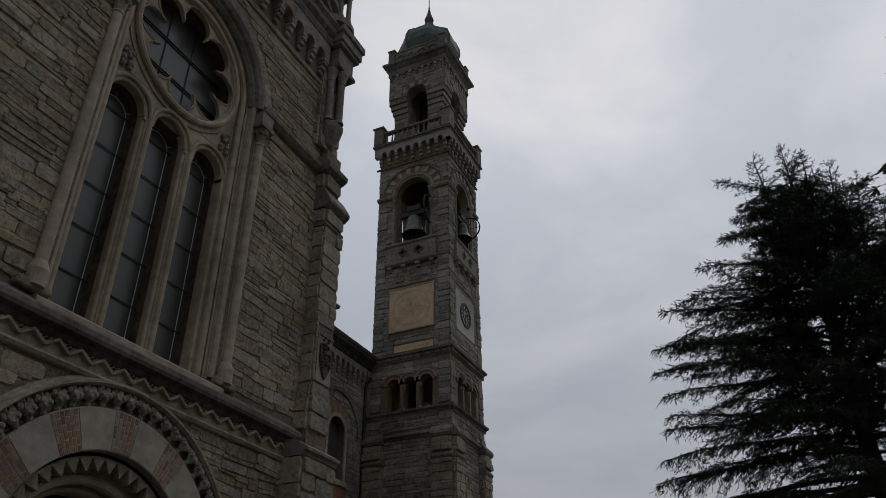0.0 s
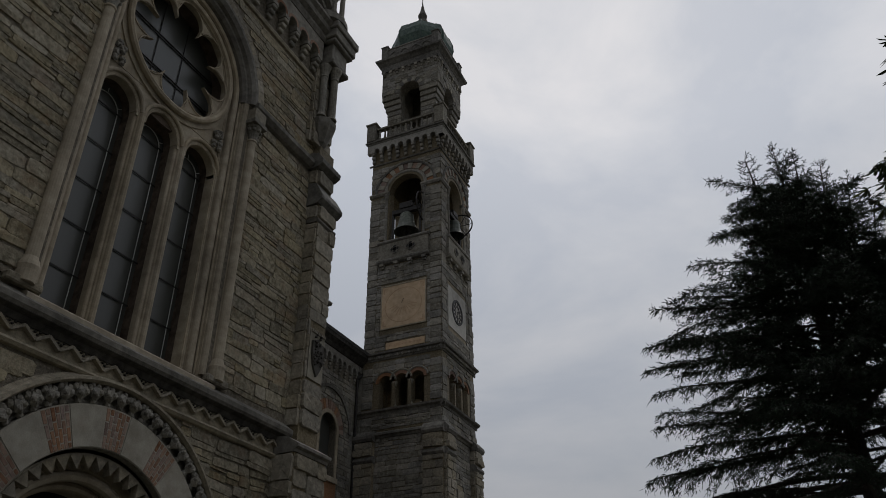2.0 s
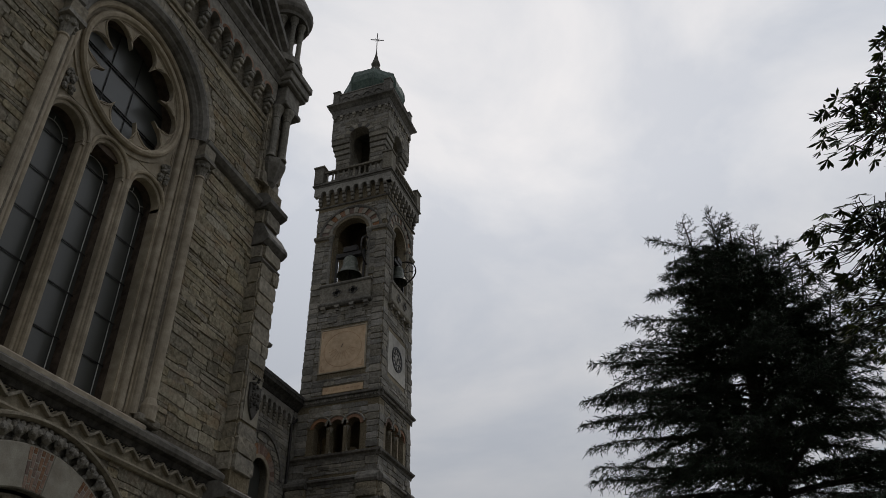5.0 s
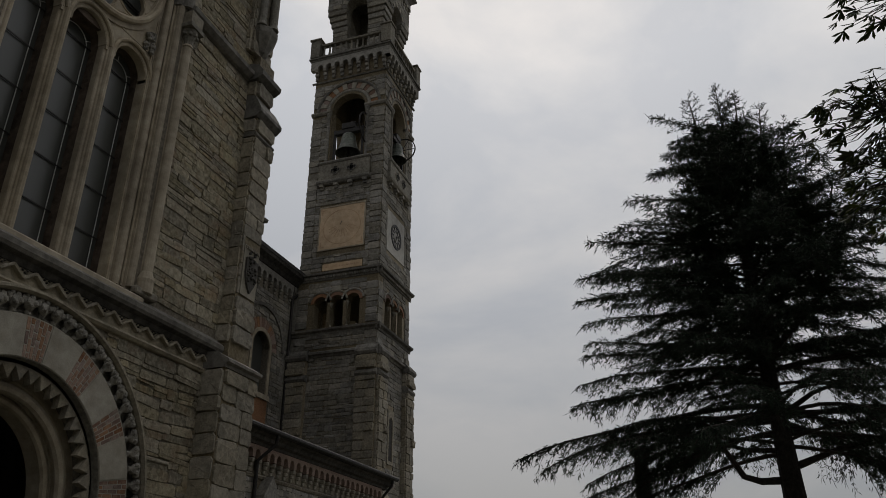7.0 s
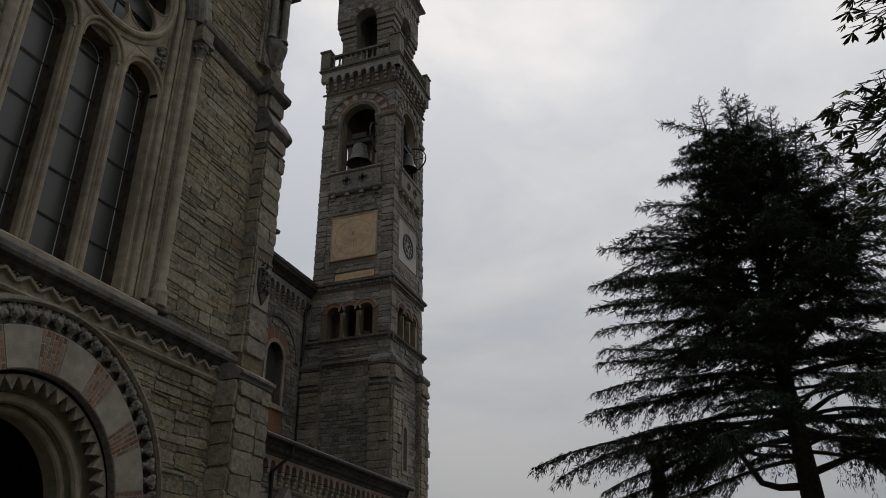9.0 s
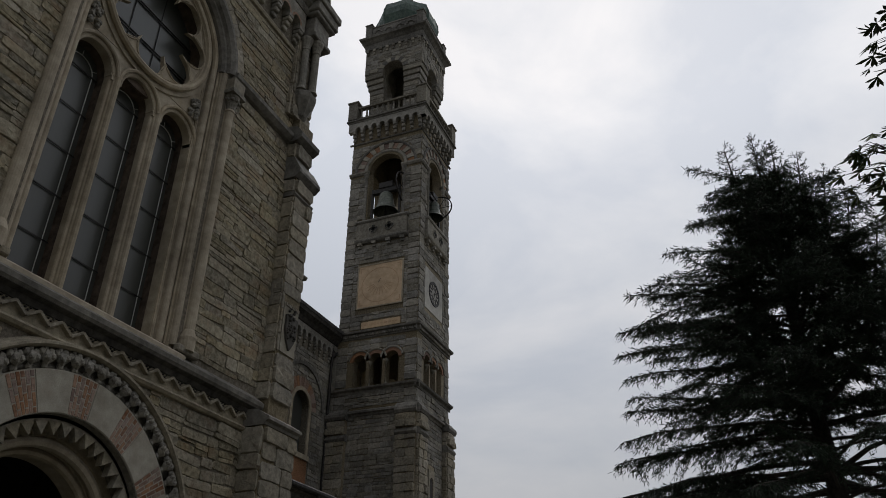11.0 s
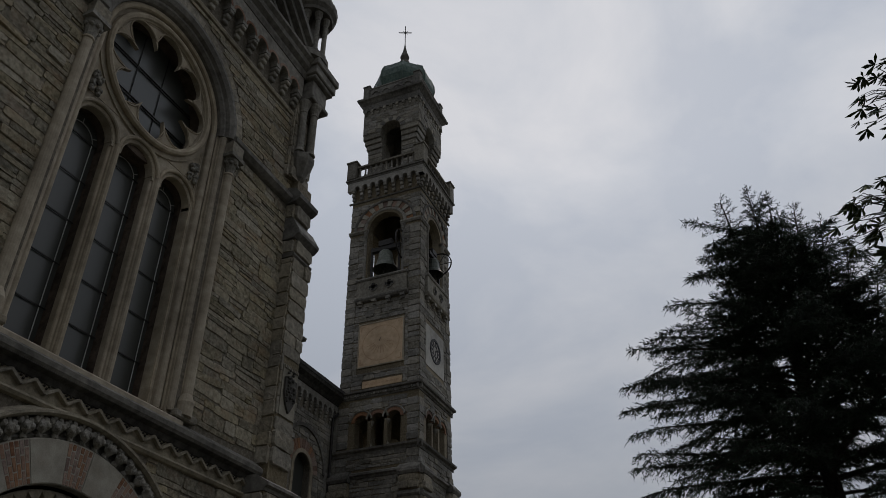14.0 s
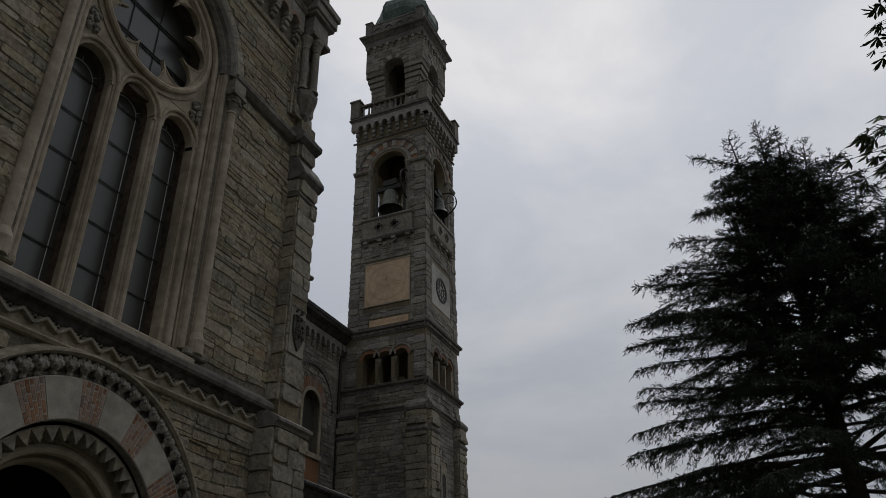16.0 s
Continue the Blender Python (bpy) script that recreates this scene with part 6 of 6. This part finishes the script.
for x, y, z, s in ((71.1, 3.2, 5.3, 0.55), (75.2, 2.0, 5.35, 0.5), (79.4, 0.8, 5.5, 0.85)):
    c = thing("chimney", "small weathered roof chimney with a cap", "chimney", (x, y, 3.9), group="roof chimneys")
    part("stack", boxes((x - s / 2, x + s / 2, y - s / 2, y + s / 2, 3.9, z - 0.1)), WEATHER, c)
    part("cap", boxes((x - s / 2 - 0.06, x + s / 2 + 0.06, y - s / 2 - 0.06, y + s / 2 + 0.06, z - 0.1, z + 0.05), bev=0.02), WEATHER, c)
solar = thing("solar_panel", "tilted dark solar panel on a roof stand", "solar panel", (58.6, 5.0, 4.5))
bm = bmesh.new()
loop_bridge(bm, [[(58.4, 6.0, 5.35), (58.4, 4.75, 5.7), (58.5, 4.75, 5.7), (58.5, 6.0, 5.35)], [(58.4, 5.5, 4.7), (58.4, 4.15, 4.55), (58.5, 4.15, 4.55), (58.5, 5.5, 4.7)]])
part("panel", bm, IRON, solar)
bm = bmesh.new()
tube(bm, [(58.5, 5.0, 3.5), (58.5, 5.0, 4.6)], 0.04, 6)
part("stand", bm, IRON, solar)
pole = thing("utility_pole", "thin pole with overhead wires", "pole", (58.8, 3.73, 0))
bm = bmesh.new()
tube(bm, [(58.8, 3.73, 0), (58.8, 3.73, 6.05)], 0.06, 6)
part("mast", bm, WEATHER, pole)
bm = bmesh.new()
box(bm, 58.75, 58.85, 3.6, 3.86, 5.9, 6.02)
part("insulator_bar", bm, IRON, pole)
for a, b_, sag in (((58.8, 3.73, 6.0), (59.7, -3.0, 4.9), 0.15), ((58.8, 3.73, 6.0), (57.5, 8.6, 5.2), 0.15), ((58.8, 3.73, 4.9), (59.6, -2.0, 3.4), 0.2)):
    bm = bmesh.new()
    a, b_ = Vector(a), Vector(b_)
    tube(bm, [a.lerp(b_, s) + Vector((0, 0, -sag * 4 * s * (1 - s))) for s in np.linspace(0, 1, 9)], 0.022, 4)
    part("wire", bm, IRON, pole)
dish = thing("satellite_dish", "small satellite dish on a mast", "antenna", (58.4, 5.95, 5.5))
bm = bmesh.new()
tube(bm, [(58.4, 5.95, 4.8), (58.4, 5.95, 5.9)], 0.025, 5)
part("mast", bm, IRON, dish)
bm = bmesh.new()
lathe(bm, [(0.02, 0.0), (0.2, 0.03), (0.33, 0.1), (0.33, 0.115), (0.02, 0.02)], seg=16)
part("reflector", bm, PAINT, dish, m=Matrix.Translation((58.4, 5.95, 6.0)) @ Matrix.Rotation(radians(70), 4, "X"))
aerial = thing("roof_aerial", "small thin metal roof aerial", "antenna", (56.9, 11.3, 5.8))
bm = bmesh.new()
tube(bm, [(56.9, 11.3, 5.6), (56.9, 11.3, 6.55)], 0.025, 5)
for z in (6.3, 6.5):
    tube(bm, [(56.9, 11.0, z), (56.9, 11.6, z)], 0.02, 4)
part("aerial_mast", bm, IRON, aerial)

# plain unseen walls added behind the camera; they block low sky and dim the front
for nm, q in (("wall_south", (-40, 45, -34, -33, -0.3, 11)), ("wall_west", (-27, -26, -33, 30, -0.3, 11))):
    tagged(part(nm, boxes(q), CHAPEL, None, kind="structure"), "plain unseen wall added to close the square and block low sky", "wall")

# ---- the stones of the church front, laid course by course ----
holes = [("c", CX, SP, 2.49, SP), ("r", CX - 2.13, CX + 2.13, -1, SP), ("r", CX - 1.80, CX + 1.80, 6.1, 11.66), ("c", CX, WZ, 2.04, WZ - 0.1), ("r", 2, 12, 5.4, 6.12), ("r", 2, 12, 11.64, 11.94)]
rubble = courses(2.7, 10.88, 0.0, 14.0, (0.085, 0.23), (0.16, 0.85), holes, 3, 0.3)
masonry(front, rubble, I4, RUBBLE, 0.021, parts=300, near=(9.8, 5.2), wave=0.034)
masonry(front, courses(10.62, 10.88, 0.0, 5.4, (0.2, 0.36), (0.26, 0.26), (), 4), Matrix.Translation((0, -0.002, 0)), ASHLAR, 0.02)
for x0, x1, y, z0, z1, hs in ((10.62, 11.58, -0.43, 0.0, 5.42, (0.26, 0.4)), (10.88, 11.50, -0.27, 6.0, 10.3, (0.24, 0.4)), (10.88, 11.5, -0.27, 10.42, 10.72, (0.28, 0.3)), (10.86, 11.40, -0.2, 11.3, 11.64, (0.3, 0.34)), (10.6, 11.3, -0.1, 12.3, 14.5, (0.24, 0.36))):
    h = [("r", 10.94, 11.49, 6.9, 8.0)]
    masonry(buttress, courses(x0, x1, z0, z1, hs, (0.3, 0.7), h, 11), Matrix.Translation((0, y, 0)), ASHLAR, 0.03, parts=40, near=(11, 5.5))
    side = Matrix.Translation((x0, 0, 0)) @ Matrix.Rotation(-math.pi / 2, 4, "Z")
    masonry(buttress, courses(0.0, -y, z0, z1, hs, (0.3, 0.5), (), 12), side, ASHLAR, 0.03, parts=20, near=(0, 5.5))

# ---- stones of tower, wing and transept ----
for k in (0, 1):
    f = face_matrix(k, HW)
    if k == 0:
        h = [("r", su0 - 0.08, su1 + 0.08, sz0 - 0.08, sz1 + 0.08), ("r", U(7.5), U(5.45), 15.6, 16.02)]
    else:
        h = [("r", cu - 1.08, cu + 1.08, cz - 1.08, cz + 1.08), ("r", -0.45, 0.25, 7.2, 9.6), ("r", -0.45, 0.25, 3.0, 5.4)]
    h += [("r", -1.3, 1.3, 12.93, 14.1), ("c", 0, BELF, 1.62, BELF), ("c", -0.74, 14.1, 0.5, 14.1), ("c", 0, 14.1, 0.5, 14.1), ("c", 0.74, 14.1, 0.5, 14.1),
          ("r", -0.98, 0.98, 21.3, BELF), ("r", -1.27, 1.27, 20.1, 21.4), ("r", -2, 2, 12.66, 12.92), ("r", -2, 2, 15.24, 15.55), ("r", -2, 2, 11.62, 11.9), ("r", -2, 2, 24.26, 24.47), ("r", -2, 2, 26.3, 26.45)]
    mid_ = courses(-1.32, 1.32, 5.0, 26.5, (0.12, 0.26), (0.22, 0.6), h, 21 + k, 0.1)
    masonry(tower, mid_, f, GREY, 0.03, parts=150, near=(0, 13))
    for s in (-1, 1):
        # quoins, long and short by turns
        z, i, q = 5.0, 0, []
        while z < 26.4:
            hh = 0.32 + 0.06 * math.sin(i * 5.3)
            if not any(a[0] == "r" and z + hh > a[3] and z < a[4] and a[2] > 1.5 for a in h):
                q.append((1.32 if s > 0 else -HW, z, HW - 1.32, hh))
            z += hh
            i += 1
        masonry(tower, q, f, GREY, 0.05, parts=60, near=(s * 1.6, 13), name="quoin", seed=30 + k)
        a, b = sorted((s * 1.12, s * 1.95))
        masonry(tower, courses(a, b, 5.0, 10.55, (0.26, 0.42), (0.3, 0.6), (), 41) + courses(a, b, 10.86, 11.45, (0.28, 0.32), (0.4, 0.83), (), 42), f @ Matrix.Translation((0, -0.22, 0)), ASHLAR, 0.06, parts=40, near=(s * 1.5, 11))
        side = f @ Matrix.Translation((a, 0, 0)) @ Matrix.Rotation(-math.pi / 2, 4, "Z")
        masonry(tower, courses(0, 0.22, 5.0, 11.4, (0.26, 0.42), (0.22, 0.22), (), 43), side, ASHLAR, 0.04)
    g = face_matrix(k, LW)
    for s in (-1, 1):
        a, b = sorted((s * 0.57, s * LW))
        masonry(tower, courses(a, b, 28.0, 29.9, (0.2, 0.32), (0.3, 0.8), (), 51), g, GREY, 0.025)
    masonry(tower, courses(-1.6, 1.6, 31.35, 32.75, (0.18, 0.28), (0.25, 0.6), [("c", 0, 31.32, 0.87, 31.3)], 52), g @ Matrix.Translation((0, -0.26, 0)), GREY, 0.02)

h = [("c", 21.3, 3.85, 0.97, 3.85), ("r", 20.35, 22.25, 2.7, 3.85), ("c", 25.65, 3.55, 1.0, 3.55), ("r", 24.65, 26.65, -1, 3.55), ("r", 19.2, 19.95, 0, 5.1), ("r", 23.25, 24.0, 0, 5.1)]
masonry(wing_wall, courses(18.4, 27.9, 0.9, 5.14, (0.1, 0.2), (0.16, 0.45), h, 61), Matrix.Translation((0, WY, 0)), GREY, 0.025, parts=260, near=(22.5, 4))
h = [("c", 25.75, 11.6, 1.22, 11.6), ("r", 24.85, 26.65, 9.5, 11.6), ("r", 24.9, 26.7, 8.5, 9.5)]
masonry(transept_wall, courses(24.0, 28.4, 8.0, 14.05, (0.12, 0.24), (0.2, 0.5), h, 62), Matrix.Translation((0, TY0, 0)), GREY, 0.025, parts=150, near=(27, 12))
for x0, x1 in ((19.2, 19.95), (23.25, 24.0)):
    masonry(wing, courses(x0, x1, 0.9, 4.35, (0.2, 0.34), (0.25, 0.6), (), 71), Matrix.Translation((0, WY - 0.3, 0)), ASHLAR, 0.03, parts=30, near=(x0, 4), name="pilaster_stone")
    side = Matrix.Translation((x0, WY, 0)) @ Matrix.Rotation(-math.pi / 2, 4, "Z")
    masonry(wing, courses(0, 0.3, 0.9, 4.35, (0.2, 0.34), (0.3, 0.3), (), 72), side, ASHLAR, 0.03, parts=20, near=(0, 4), name="pilaster_stone")
f = face_matrix(1, HW)
for s in (-1, 1):
    a, b = sorted((s * 1.0, s * 2.05))
    masonry(tower, courses(a, b, 1.0, 5.4, (0.24, 0.4), (0.3, 0.6), (), 73), f @ Matrix.Translation((0, -0.5, 0)), ASHLAR, 0.05)
    masonry(tower, courses(0, 0.5, 1.0, 5.4, (0.24, 0.4), (0.25, 0.5), (), 74), f @ Matrix.Translation((a, 0, 0)) @ Matrix.Rotation(-math.pi / 2, 4, "Z"), ASHLAR, 0.05)
